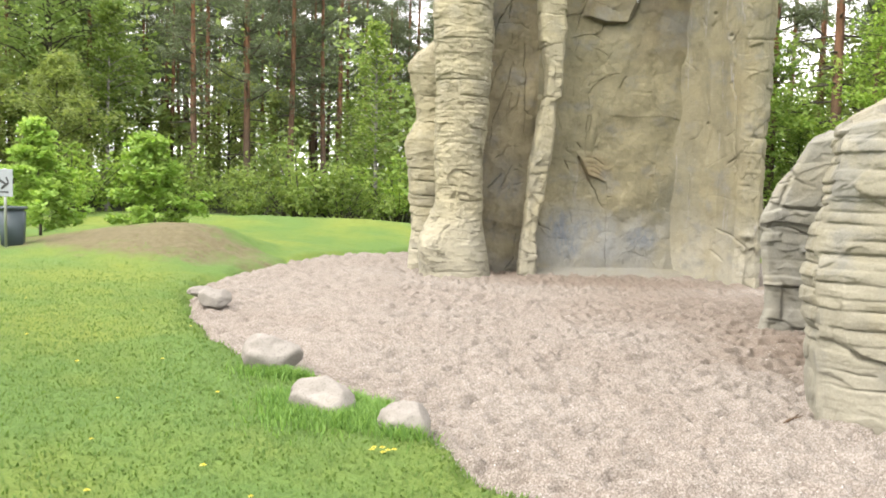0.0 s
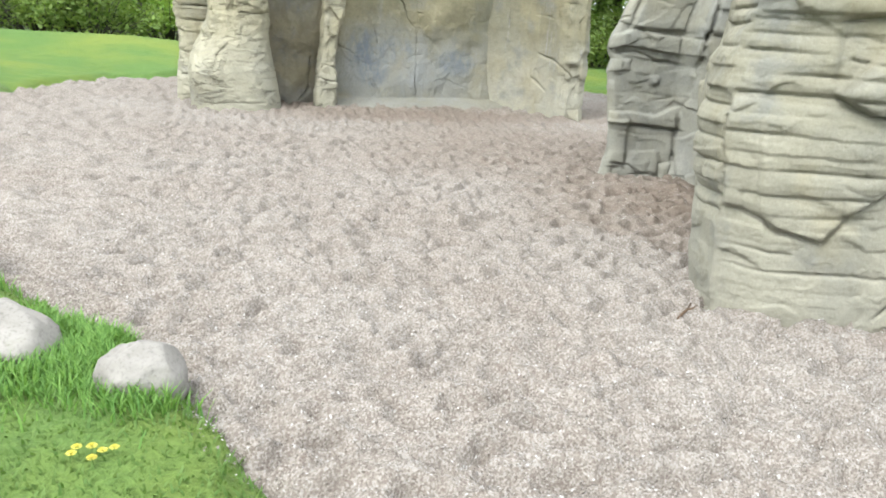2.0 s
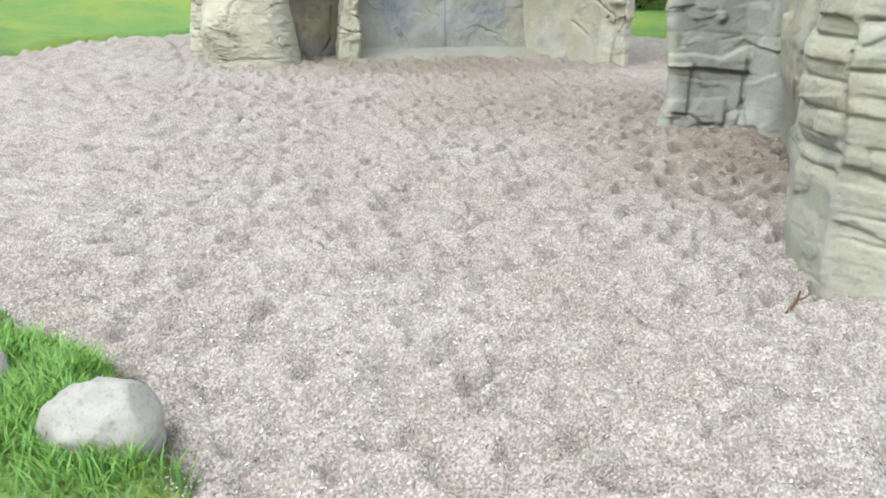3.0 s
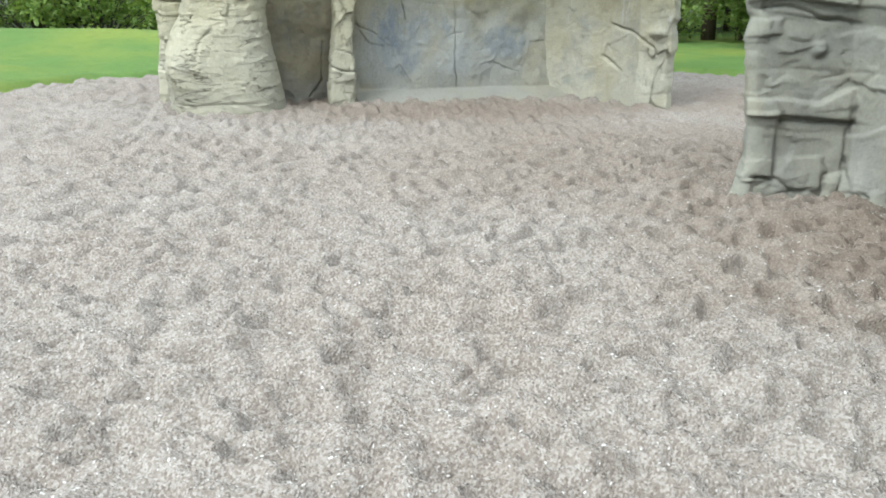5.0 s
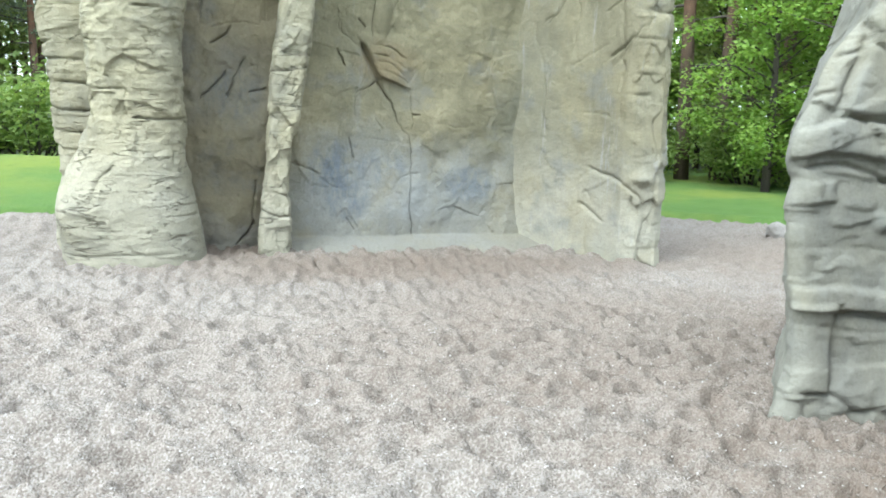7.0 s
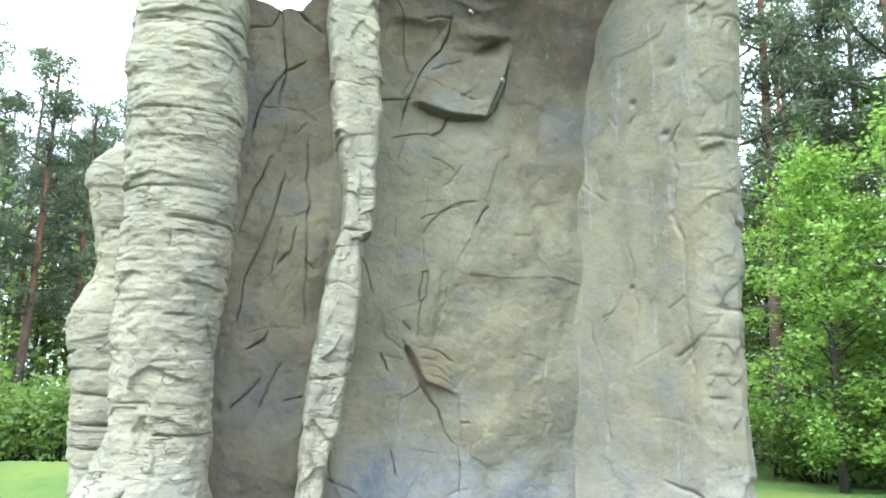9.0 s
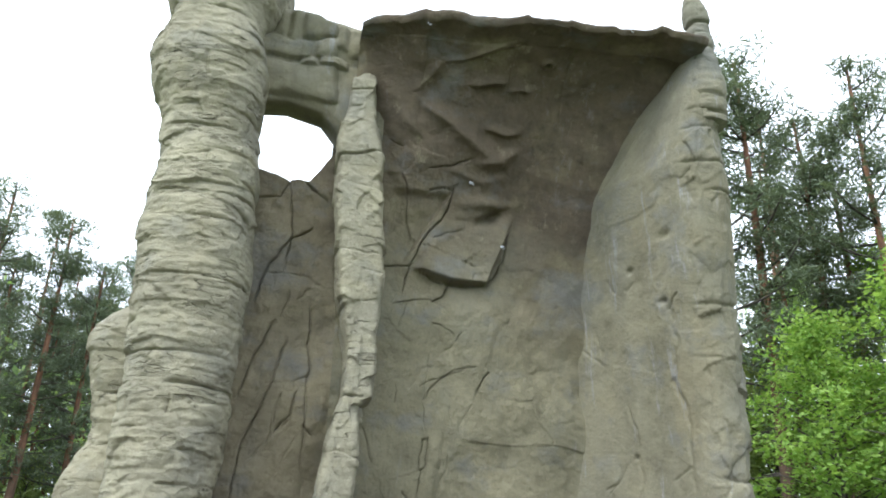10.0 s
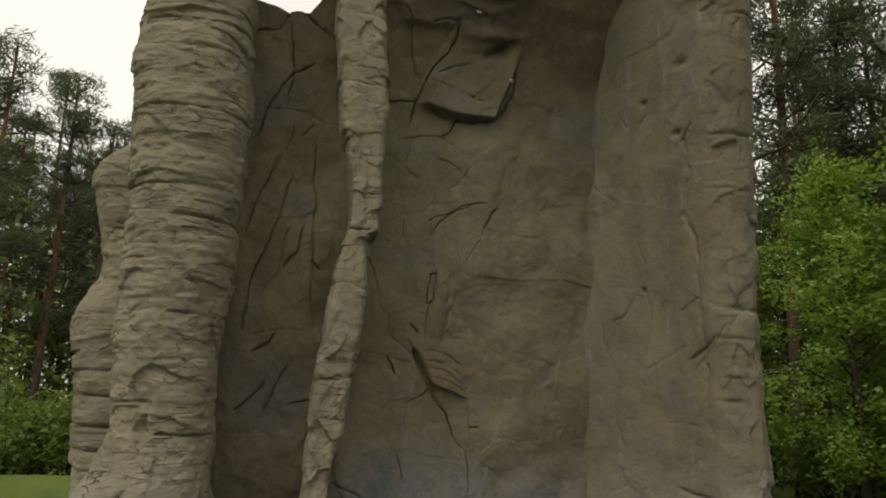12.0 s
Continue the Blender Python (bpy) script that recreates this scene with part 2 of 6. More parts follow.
def leaf_material(name, a, b, glow=0.35):
    """Leaves: colour varies leaf by leaf; some light passes through."""
    n = Nodes(name, 0.6)
    g = n.node("ShaderNodeNewGeometry").outputs["Random Per Island"]
    o = n.node("ShaderNodeObjectInfo").outputs["Random"]
    col = n.ramp(g, [(0.0, a), (1.0, b)])
    col = n.mix(n.maprange(o, 0, 1, 0, 0.3), col, tuple(0.6 * c for c in a))
    n.done(col)
    t = n.node("ShaderNodeBsdfTranslucent")
    n.link(n.mix(1.0, col, (1.0, 1.0, 0.6), "MULTIPLY"), t.inputs["Color"])
    m = n.node("ShaderNodeMixShader")
    m.inputs[0].default_value = glow
    n.link(n.bsdf.outputs[0], m.inputs[1])
    n.link(t.outputs[0], m.inputs[2])
    n.link(m.outputs[0], n.nt.nodes["Material Output"].inputs["Surface"])
    return n.mat


LEAF_SPRING = leaf_material("spring_leaves", (0.155, 0.275, 0.05), (0.335, 0.465, 0.12), 0.55)
LEAF_BEECH = leaf_material("beech_leaves", (0.115, 0.205, 0.042), (0.26, 0.37, 0.1), 0.55)
LEAF_PALE = leaf_material("pale_spring_leaves", (0.18, 0.32, 0.06), (0.36, 0.5, 0.14), 0.5)
LEAF_WOOD = leaf_material("woodland_leaves", (0.16, 0.215, 0.07), (0.3, 0.36, 0.14), 0.58)
LEAF_TALL = leaf_material("hazy_green_leaves", (0.19, 0.29, 0.1), (0.34, 0.45, 0.19), 0.6)
LEAF_BUSH = leaf_material("bush_leaves", (0.11, 0.18, 0.042), (0.25, 0.33, 0.1), 0.52)
NEEDLES = leaf_material("pine_needles", (0.085, 0.112, 0.075), (0.165, 0.195, 0.125), 0.4)
BLADES = leaf_material("grass_blades", (0.08, 0.15, 0.034), (0.14, 0.21, 0.06), 0.45)
TUFT = leaf_material("lush_grass_blades", (0.085, 0.19, 0.04), (0.22, 0.36, 0.095), 0.45)
PETALS = leaf_material("dandelion_petals", (0.48, 0.41, 0.05), (0.6, 0.54, 0.12), 0.2)


def bark_material(name, low, high):
    n = Nodes(name, 0.95)
    z = n.axis(2)
    t = n.maprange(n.math("ADD", z, n.math("MULTIPLY", n.noise(1.2, 4), 3.0)), 4.0, 8.0)
    col = n.mix(t, low, high)
    plates = n.noise(9, 5, 0.7, stretch=(1, 1, 0.25))
    col = n.mix(n.maprange(plates, 0.4, 0.65, 0, 0.7), col, tuple(0.45 * c for c in low))
    return n.done(col, n.bump(plates, 0.9, 0.04))


BARK_PINE = bark_material("pine_bark", (0.09, 0.068, 0.052), (0.189, 0.095, 0.054))
BARK_GREY = bark_material("grey_bark", (0.068, 0.059, 0.05), (0.077, 0.068, 0.054))


def birch_material():
    n = Nodes("birch_bark", 0.8)
    marks = n.noise(6, 4, 0.6, stretch=(0.5, 0.5, 3.0))
    return n.done(n.ramp(marks, [(0.35, (0.023, 0.02, 0.018)), (0.5, (0.234, 0.225, 0.207))]), n.bump(marks, 0.4, 0.01))


BARK_BIRCH = birch_material()


def plain(name, color, rough=0.6, metal=0.0, vary=0.25):
    n = Nodes(name, rough)
    n.bsdf.inputs["Metallic"].default_value = metal
    v = n.noise(9, 5, 0.65)
    return n.done(n.mix(n.maprange(v, 0.35, 0.75, 0, vary), color, tuple(0.5 * c for c in color)), n.bump(v, 0.15, 0.01))


STEEL = plain("galvanised_steel", (0.40, 0.41, 0.42), 0.42, 0.9, 0.2)
SIGN_WHITE = plain("white_sign_face", (0.20, 0.22, 0.245), 0.4)
SIGN_DARK = plain("dark_sign_print", (0.023, 0.025, 0.027), 0.5)
BIN_GREY = plain("blue_grey_plastic", (0.059, 0.077, 0.09), 0.5)
TWIG = plain("dry_twig", (0.072, 0.045, 0.027), 0.9)


def granite():
    n = Nodes("pale_granite", 0.85)
    col = n.ramp(n.noise(2.5, 5), [(0.35, (0.153, 0.14, 0.128)), (0.65, (0.225, 0.209, 0.194))])
    col = n.mix(n.maprange(n.noise(70, 3), 0.5, 0.7, 0, 0.45), col, (0.072, 0.068, 0.065))
    col = n.mix(n.maprange(n.noise(5, 5, 0.7), 0.58, 0.72, 0, 0.6), col, (0.117, 0.113, 0.077))
    return n.done(col, n.bump(n.noise(16, 6, 0.7), 0.5, 0.02))


GRANITE = granite()


# ---- mesh helpers ----
def hash01(*ints):
    """A repeatable random number in 0..1 for arrays of whole numbers."""
    h = np.zeros(np.broadcast(*ints).shape, dtype=np.uint64) + np.uint64(1469598103934665603)
    for i in ints:
        h = (h ^ np.asarray(np.asarray(i, dtype=np.int64) & 0xFFFFFFFF, dtype=np.uint64)) * np.uint64(1099511628211)
        h ^= h >> np.uint64(29)
    h = h * np.uint64(0x9E3779B97F4A7C15)
    return ((h >> np.uint64(33)) & np.uint64(0xFFFFFF)).astype(float) / float(0xFFFFFF)


def vnoise(x, y, z=0.0, seed=0):
    """Smooth value noise, -1..1."""
    x, y, z = np.broadcast_arrays(np.asarray(x, float), np.asarray(y, float), np.asarray(z, float))
    xi, yi, zi = np.floor(x).astype(np.int64), np.floor(y).astype(np.int64), np.floor(z).astype(np.int64)
    fx, fy, fz = x - xi, y - yi, z - zi
    fx, fy, fz = (f * f * f * (f * (f * 6 - 15) + 10) for f in (fx, fy, fz))
    total = 0.0
    for dx in (0, 1):
        for dy in (0, 1):
            for dz in (0, 1):
                w = (fx if dx else 1 - fx) * (fy if dy else 1 - fy) * (fz if dz else 1 - fz)
                total = total + w * hash01(xi + dx, yi + dy, zi + dz, np.int64(seed))
    return total * 2 - 1


def fbm(x, y, z=0.0, octaves=4, seed=0, gain=0.5):
    total, amp, f = 0.0, 1.0, 1.0
    for o in range(octaves):
        total = total + amp * vnoise(np.asarray(x) * f, np.asarray(y) * f, np.asarray(z) * f, seed + 31 * o)
        amp, f = amp * gain, f * 2.03
    return total


def seg_dist(px, pz, line):
    """Distance of points to a polyline, and how far along it (0..1)."""
    best, along = np.full(np.shape(px), 1e9), np.zeros(np.shape(px))
    n = len(line) - 1
    for i in range(n):
        (ax, az), (bx, bz) = line[i], line[i + 1]
        vx, vz = bx - ax, bz - az
        t = np.clip(((px - ax) * vx + (pz - az) * vz) / (vx * vx + vz * vz + 1e-12), 0, 1)
        d = np.hypot(px - ax - t * vx, pz - az - t * vz)
        near = d < best
        best, along = np.where(near, d, best), np.where(near, (i + t) / n, along)
    return best, along


def crack(px, pz, line, depth=0.05, width=0.014, seed=0):
    """A groove along a polyline that wanders a little and fades at both ends."""
    px, pz = np.broadcast_arrays(px, pz)
    (x0, z0), (x1, z1) = np.min(line, 0) - 0.2, np.max(line, 0) + 0.2
    sel = (px > x0) & (px < x1) & (pz > z0) & (pz < z1)
    total, px, pz = np.zeros(px.shape), px[sel], pz[sel]
    wx = px + 0.018 * vnoise(px * 5, pz * 5, 0, seed + 5) + 0.008 * vnoise(px * 17, pz * 17, 0, seed + 6)
    wz = pz + 0.018 * vnoise(px * 5, pz * 5, 3, seed + 7) + 0.008 * vnoise(px * 17, pz * 17, 3, seed + 8)
    d, s = seg_dist(wx, wz, line)
    fade = np.clip(np.minimum(s, 1 - s) * 8 + 0.25, 0, 1)
    broken = 0.5 + 0.5 * np.clip(0.5 + 1.5 * vnoise(px * 6, pz * 6, 9, seed + 11), 0, 1)
    total[sel] = -depth * fade * broken * (1.25 / (1 + (d / width) ** 4) + 0.12 * np.exp(-d / (width * 3)))
    return total


def random_cracks(px, pz, x0, x1, z0, z1, count, lean, seed, depth=0.05):
    """Short angular cracks scattered over a face, most of them steep. lean: their usual angle in degrees."""
    rng = np.random.RandomState(seed)
    total = np.zeros(np.shape(px))
    for i in range(count):
        a = math.radians(lean + rng.normal() * 22) if rng.rand() < 0.75 else rng.rand() * math.pi
        length = 0.12 + 0.55 * rng.rand() ** 2
        x, z = rng.uniform(x0, x1), rng.uniform(z0, z1)
        line = [(x, z)]
        for _ in range(3):
            a += rng.normal() * 0.25
            x, z = x + math.cos(a) * length / 3, z + math.sin(a) * length / 3
            line.append((x, z))
        sel = (np.abs(px - line[1][0]) < length + 0.1) & (np.abs(pz - line[1][1]) < length + 0.1)
        if sel.any():
            total[sel] += crack(px[sel], pz[sel], line, depth * (0.4 + 0.8 * rng.rand()), 0.006, seed + i)
    return total


def pillow(px, pz, low, high, out, x0, x1, soft=0.05, power=0.26):
    """A rounded block between two lines of (x, z) points, fullest below its middle."""
    zl, zh = np.interp(px, *zip(*low)), np.interp(px, *zip(*high))
    t = np.clip((pz - zl) / np.maximum(zh - zl, 0.01), 0, 1) ** 0.75
    side = np.clip((px - x0) / soft, 0, 1) * np.clip((x1 - px) / soft, 0, 1)
    return out * (4 * t * (1 - t)) ** power * np.sqrt(side)


def ridge(px, pz, line, height, width):
    d, s = seg_dist(px, pz, line)
    fade = np.clip(np.minimum(s, 1 - s) * 5 + 0.3, 0, 1)
    return height * fade * np.exp(-((d / width) ** 4))


def smooth_step(v, lo, hi):
    t = np.clip((v - lo) / (hi - lo), 0, 1)
    return t * t * (3 - 2 * t)


def layers(z, s, seed, thin=0.09, thick=0.28, out=0.035, groove=0.05, tilt=0.0, block=0.9, zmax=9.0, wild=0.03, warp=1.0, slit=0.012, tail=0.12, gape=0.15, span=1.6):
    """Bedding: uneven beds with rounded edges, cracks between them that come and go, and upright joints."""
    rng = np.random.RandomState(seed)
    edges = [-0.5]
    while edges[-1] < zmax + 1:
        edges.append(edges[-1] + thin + (thick - thin) * rng.rand() ** 1.6)
    edges = np.array(edges)
    zw = z + tilt * s + warp * (0.06 * vnoise(s * 0.9, z * 0.6, 0, seed) + 0.022 * vnoise(s * 3.2, z * 2.0, 0, seed + 1))
    k = np.clip(np.searchsorted(edges, zw) - 1, 0, len(edges) - 2)
    lo, hi = edges[k], edges[k + 1]
    t = (zw - lo) / (hi - lo)
    near = np.minimum(zw - lo, hi - zw)
    which = np.where(zw - lo < hi - zw, k, k + 1)
    length = block * (0.6 + 0.9 * hash01(k, np.int64(seed + 3)))
    sb = s / length + hash01(k, np.int64(seed + 4)) * 7 + 0.05 * vnoise(z * 7, s * 2, 0, seed + 9)
    cell = np.floor(sb).astype(np.int64)
    fr = np.minimum(sb - cell, 1 - (sb - cell)) * length
    off = out * (hash01(k, cell, np.int64(seed + 11)) * 2 - 1) * 0.45 + out * vnoise(s * 1.1, k * 7.3, 0, seed + 12) * 0.8
    mask = np.clip(vnoise(s * span, which * 5.7, 0, seed + 13) * 2.3 + gape, 0.0, 1)
    rounded = -out * (0.25 + 0.75 * mask) * np.exp(-near / 0.03) + out * 0.35 * (0.5 - t)
    g = groove * mask * np.exp(-((near / slit) ** 2)) + groove * tail * mask * np.exp(-((near / 0.035) ** 2))
    jm = np.clip(hash01(k, cell, np.int64(seed + 15)) * 2.6 - 1.7, 0, 1)
    g = g + groove * 0.7 * jm * np.exp(-((fr / 0.013) ** 2))
    # short organic cracks and chips that follow the bedding
    wz, ws = z + 0.05 * vnoise(s * 2.0, z * 2.0, 0, seed + 20), s + 0.1 * vnoise(s * 2.0, z * 3.0, 4, seed + 21)
    n1 = vnoise(ws * 2.6, wz * 15, 0, seed + 22)
    m1 = smooth_step(vnoise(ws * 1.7, wz * 4.0, 0, seed + 23), 0.0, 0.5)
    n2 = vnoise(ws * 6, wz * 11, 0, seed + 24)
    m2 = smooth_step(vnoise(ws * 2.3, wz * 3.1, 0, seed + 25), 0.15, 0.6)
    chips = wild * (m1 * np.exp(-((n1 / 0.16) ** 2)) + 0.8 * m2 * np.exp(-((n2 / 0.14) ** 2))) - 0.25 * wild * n1
    return off + rounded - g - chips


def facets(s, z, ws, wz, seed, amp, slope):
    """Chiselled facets: every cell of the surface is a small plane of its own offset and tilt."""
    x, y = s / ws, z / wz
    x = x + 0.25 * vnoise(x * 1.3, y * 1.3, 0, seed + 1)
    y = y + 0.25 * vnoise(x * 1.3, y * 1.3, 7, seed + 2)
    xi, yi = np.floor(x).astype(np.int64), np.floor(y).astype(np.int64)
    best, off = np.full(np.shape(x), 1e9), np.zeros(np.shape(x))
    for dx in (-1, 0, 1):
        for dy in (-1, 0, 1):
            cx, cy = xi + dx, yi + dy
            ex = x - (cx + hash01(cx, cy, np.int64(seed)))
            ey = y - (cy + hash01(cx, cy, np.int64(seed + 3)))
            d = ex * ex + ey * ey
            tilt = slope * ((hash01(cx, cy, np.int64(seed + 5)) * 2 - 1) * ex * ws + (hash01(cx, cy, np.int64(seed + 6)) * 2 - 1.3) * ey * wz)
            val = amp * (hash01(cx, cy, np.int64(seed + 7)) * 2 - 1) + tilt
            near = d < best
            best, off = np.where(near, d, best), np.where(near, val, off)
    return off


def grid_mesh(name, V, closed_u=False, closed_v=False, flip=False, caps=False):
    """A smooth mesh over an array of points [nu, nv, 3]."""
    nu, nv = V.shape[:2]
    idx = np.arange(nu * nv).reshape(nu, nv)
    a = idx if closed_u else idx[:-1]
    b = np.roll(idx, -1, 0) if closed_u else idx[1:]
    if closed_v:
        q = np.stack([a, b, np.roll(b, -1, 1), np.roll(a, -1, 1)], -1).reshape(-1, 4)
    else:
        q = np.stack([a[:, :-1], b[:, :-1], b[:, 1:], a[:, 1:]], -1).reshape(-1, 4)
    if flip:
        q = q[:, ::-1]
    faces = q.tolist()
    if caps:
        faces.append(idx[:, 0].tolist()[::1 if flip else -1])
        faces.append(idx[:, -1].tolist()[::-1 if flip else 1])
    me = bpy.data.meshes.new(name)
    me.from_pydata(V.reshape(-1, 3).tolist(), [], faces)
    me.polygons.foreach_set("use_smooth", np.ones(len(me.polygons), dtype=bool))
    me.update()
    return me


def raw_mesh(name, verts, faces, smooth=False):
    me = bpy.data.meshes.new(name)
    me.from_pydata(np.asarray(verts).tolist(), [], faces if isinstance(faces, list) else faces.tolist())
    if smooth:
        me.polygons.foreach_set("use_smooth", np.ones(len(me.polygons), dtype=bool))
    me.update()
    return me


def from_bm(name, bm, smooth=True):
    me = bpy.data.meshes.new(name)
    bm.to_mesh(me)
    bm.free()
    if smooth:
        me.polygons.foreach_set("use_smooth", np.ones(len(me.polygons), dtype=bool))
    return me


def part(name, me, material, parent=None, label=""):
    """Links a mesh as one object under a thing or a part."""
    ob = new(name, me)
    if not me.materials:
        me.materials.append(material)
    if parent:
        ob.parent = parent
    return tagged(ob, label)


def thing(name, place, label, category, group="", kind=""):
    ob = new(name)
    ob.empty_display_size = 0.2
    ob.location = place
    return tagged(ob, label, category, group, kind)


def tube_mesh(name, points, radii, sides=8, smooth=True):
    """A tapered tube along a line of points."""
    pts = [Vector(p) for p in points]
    V = np.zeros((sides, len(pts), 3))
    for j, p in enumerate(pts):
        d = (pts[min(j + 1, len(pts) - 1)] - pts[max(j - 1, 0)]).normalized()
        side = d.orthogonal().normalized() if abs(d.z) < 0.9 else (d.cross(Vector((0, 1, 0)))).normalized()
        up = d.cross(side)
        for i in range(sides):
            a = 2 * math.pi * i / sides
            V[i, j] = p + float(radii[j]) * (math.cos(a) * side + math.sin(a) * up)
    return grid_mesh(name, V, closed_u=True, caps=True)


def solid_sheet(name, front, shift, flip=False):
    """A closed slab: a front sheet [nu, nv, 3], its border moved back by shift, and a flat back."""
    nu, nv = front.shape[:2]
    idx = np.arange(nu * nv).reshape(nu, nv)
    faces = np.stack([idx[:-1, :-1], idx[1:, :-1], idx[1:, 1:], idx[:-1, 1:]], -1).reshape(-1, 4).tolist()
    rim = np.concatenate([idx[:, 0], idx[-1, 1:], idx[-2::-1, -1], idx[0, -2:0:-1]])
    pts = front.reshape(-1, 3)
    back = pts[rim] + np.asarray(shift)
    n, m = len(pts), len(rim)
    for i in range(m):
        j = (i + 1) % m
        faces.append([int(rim[j]), int(rim[i]), n + i, n + j])
    faces.append([n + i for i in range(m)][::-1])
    if flip:
        faces = [f[::-1] for f in faces]
    return raw_mesh(name, np.concatenate([pts, back]), faces, True)


# ---- ground: one lawn sheet with a hollow for the gravel pit ----
PIT = [(0.42, 3.55), (0.02, 4.15), (-0.12, 4.62), (-0.5, 5.2), (-1.1, 5.85), (-1.7, 6.5), (-2.2, 7.3), (-2.6, 8.1), (-2.95, 9.2), (-3.18, 10.4), (-3.1, 11.6),
       (-2.8, 13.0), (-2.35, 14.8), (-1.6, 15.8), (-0.6, 16.3), (3.2, 17.0), (7.0, 15.7), (8.3, 14.8), (9.2, 12.4), (8.6, 10.2), (7.7, 8.7), (7.4, 6.0),
       (6.2, 3.2), (4.2, 1.5), (2.2, 1.55), (1.0, 2.7)]


def pit_side(x, y):
    """Signed distance to the pit's edge: negative inside."""
    ring = PIT + PIT[:1]
    d, _ = seg_dist(x, y, ring)
    inside = np.zeros(np.shape(x), dtype=bool)
    for (ax, ay), (bx, by) in zip(ring, ring[1:]):
        if ay != by:
            inside ^= ((ay > y) != (by > y)) & (x < (bx - ax) * (y - ay) / (by - ay) + ax)
    return np.where(inside, -d, d)


def smooth01(t):
    t = np.clip(t, 0, 1)
    return t * t * (3 - 2 * t)


def lawn_edge(x, y):
    """Distance to the lawn's ragged edge."""
    return pit_side(x, y) + 0.10 * fbm(x * 1.7, y * 1.7, 0, 3, 40) + 0.05 * fbm(x * 7, y * 7, 0, 2, 45)


def lawn_height(x, y):
    d = lawn_edge(x, y)
    z = -0.16 + 0.22 * smooth01((d + 0.16) / 0.32)
    z = z + 0.12 * smooth01(d / 3.5)
    z = z + 0.50 * np.exp(-(((x + 4.2) / 2.6) ** 2 + ((y - 13.6) / 1.5) ** 2)) * smooth01(d / 1.5)
    z = z + 0.28 * np.exp(-(((y - 20.0) / 2.0) ** 2)) * smooth01((x + 14) / 6) * smooth01((1.5 - x) / 4)
    far = smooth01((np.hypot(x, y - 8) - 14) / 30)
    z = z + 0.02 * fbm(x * 1.3, y * 1.3, 0, 3, 41) + far * 0.6 * fbm(x * 0.05, y * 0.05, 0, 3, 42)
    return z


def stretched(lo, a, b, hi, step, grow=1.12):
    """Grid lines: even between a and b, wider and wider outside."""
    line = list(np.arange(a, b + step / 2, step))
    s = step
    while line[-1] < hi:
        s *= grow
        line.append(line[-1] + s)
    s = step
    while line[0] > lo:
        s *= grow
        line.insert(0, line[0] - s)
    return np.array(line)


gx, gy = np.meshgrid(stretched(-400, -5, 10, 400, 0.115), stretched(-300, 1.0, 18, 600, 0.115), indexing="ij")
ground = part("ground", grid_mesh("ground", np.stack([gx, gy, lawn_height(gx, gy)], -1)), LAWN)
tagged(ground, "mown spring lawn with a low worn mound running into woodland", "lawn", kind="structure")


def hollows(x, y, size, seed, depth):
    """Trodden hollows side by side: shallow bowls that meet in low crests."""
    u, w = x / (size * 1.25), y / (size * 0.8)
    ui, wi = np.floor(u).astype(np.int64), np.floor(w).astype(np.int64)
    near, second, k = np.full(np.shape(x), 9.0), np.full(np.shape(x), 9.0), np.ones(np.shape(x))
    for dx in (-1, 0, 1):
        for dy in (-1, 0, 1):
            cx, cy = ui + dx, wi + dy
            ex = u - (cx + 0.1 + 0.8 * hash01(cx, cy, np.int64(seed)))
            ey = w - (cy + 0.1 + 0.8 * hash01(cx, cy, np.int64(seed + 1)))
            a = (hash01(cx, cy, np.int64(seed + 2)) - 0.5) * 1.4
            p, q = ex * np.cos(a) + ey * np.sin(a), (ey * np.cos(a) - ex * np.sin(a)) * 1.2
            d = p * p + q * q
            deep = 0.55 + 0.6 * hash01(cx, cy, np.int64(seed + 4))
            first = d < near
            second = np.where(first, near, np.minimum(second, d))
            k, near = np.where(first, deep, k), np.where(first, d, near)
    crest = np.clip((second - near) / 0.16, 0, 1)
    return depth * k * (np.clip(near / 0.42, 0, 1) - 1) * (0.35 + 0.65 * crest * (2 - crest))


def gravel_height(x, y):
    """Trampled gravel: hollows of two sizes, scuffs and a slow swell."""
    wx, wy = x + 0.05 * vnoise(x * 5, y * 5, 0, 60) + 0.015 * vnoise(x * 16, y * 16, 0, 61), y + 0.05 * vnoise(x * 5, y * 5, 5, 60) + 0.015 * vnoise(x * 16, y * 16, 5, 61)
    z = 0.05 + hollows(wx, wy, 0.13, 610, 0.072) + hollows(wx + 3.3, wy + 1.7, 0.23, 620, 0.050) + 0.010 * vnoise(x * 18, y * 26, 0, 63)
    z = z + 0.015 * vnoise(wx * 7, wy * 15, 0, 62) + 0.03 * vnoise(x * 0.5, y * 0.5, 0, 65)
    return z - 0.2 * smooth01((pit_side(x, y) + 0.12) / 0.3)


sx, sy = np.meshgrid(np.concatenate([np.arange(-3.9, -0.6, 0.05), np.arange(-0.6, 4.6, 0.018), np.arange(4.6, 9.8, 0.07)]),
                     np.concatenate([np.arange(1.0, 3.4, 0.07), np.arange(3.4, 10.5, 0.018), np.arange(10.5, 17.6, 0.065)]), indexing="ij")
gravel = part("gravel_pit", grid_mesh("gravel_pit", np.stack([sx, sy, gravel_height(sx, sy)], -1)), GRAVEL)
tagged(gravel, "trampled pinkish fine gravel filling the play pit", "gravel", kind="structure")


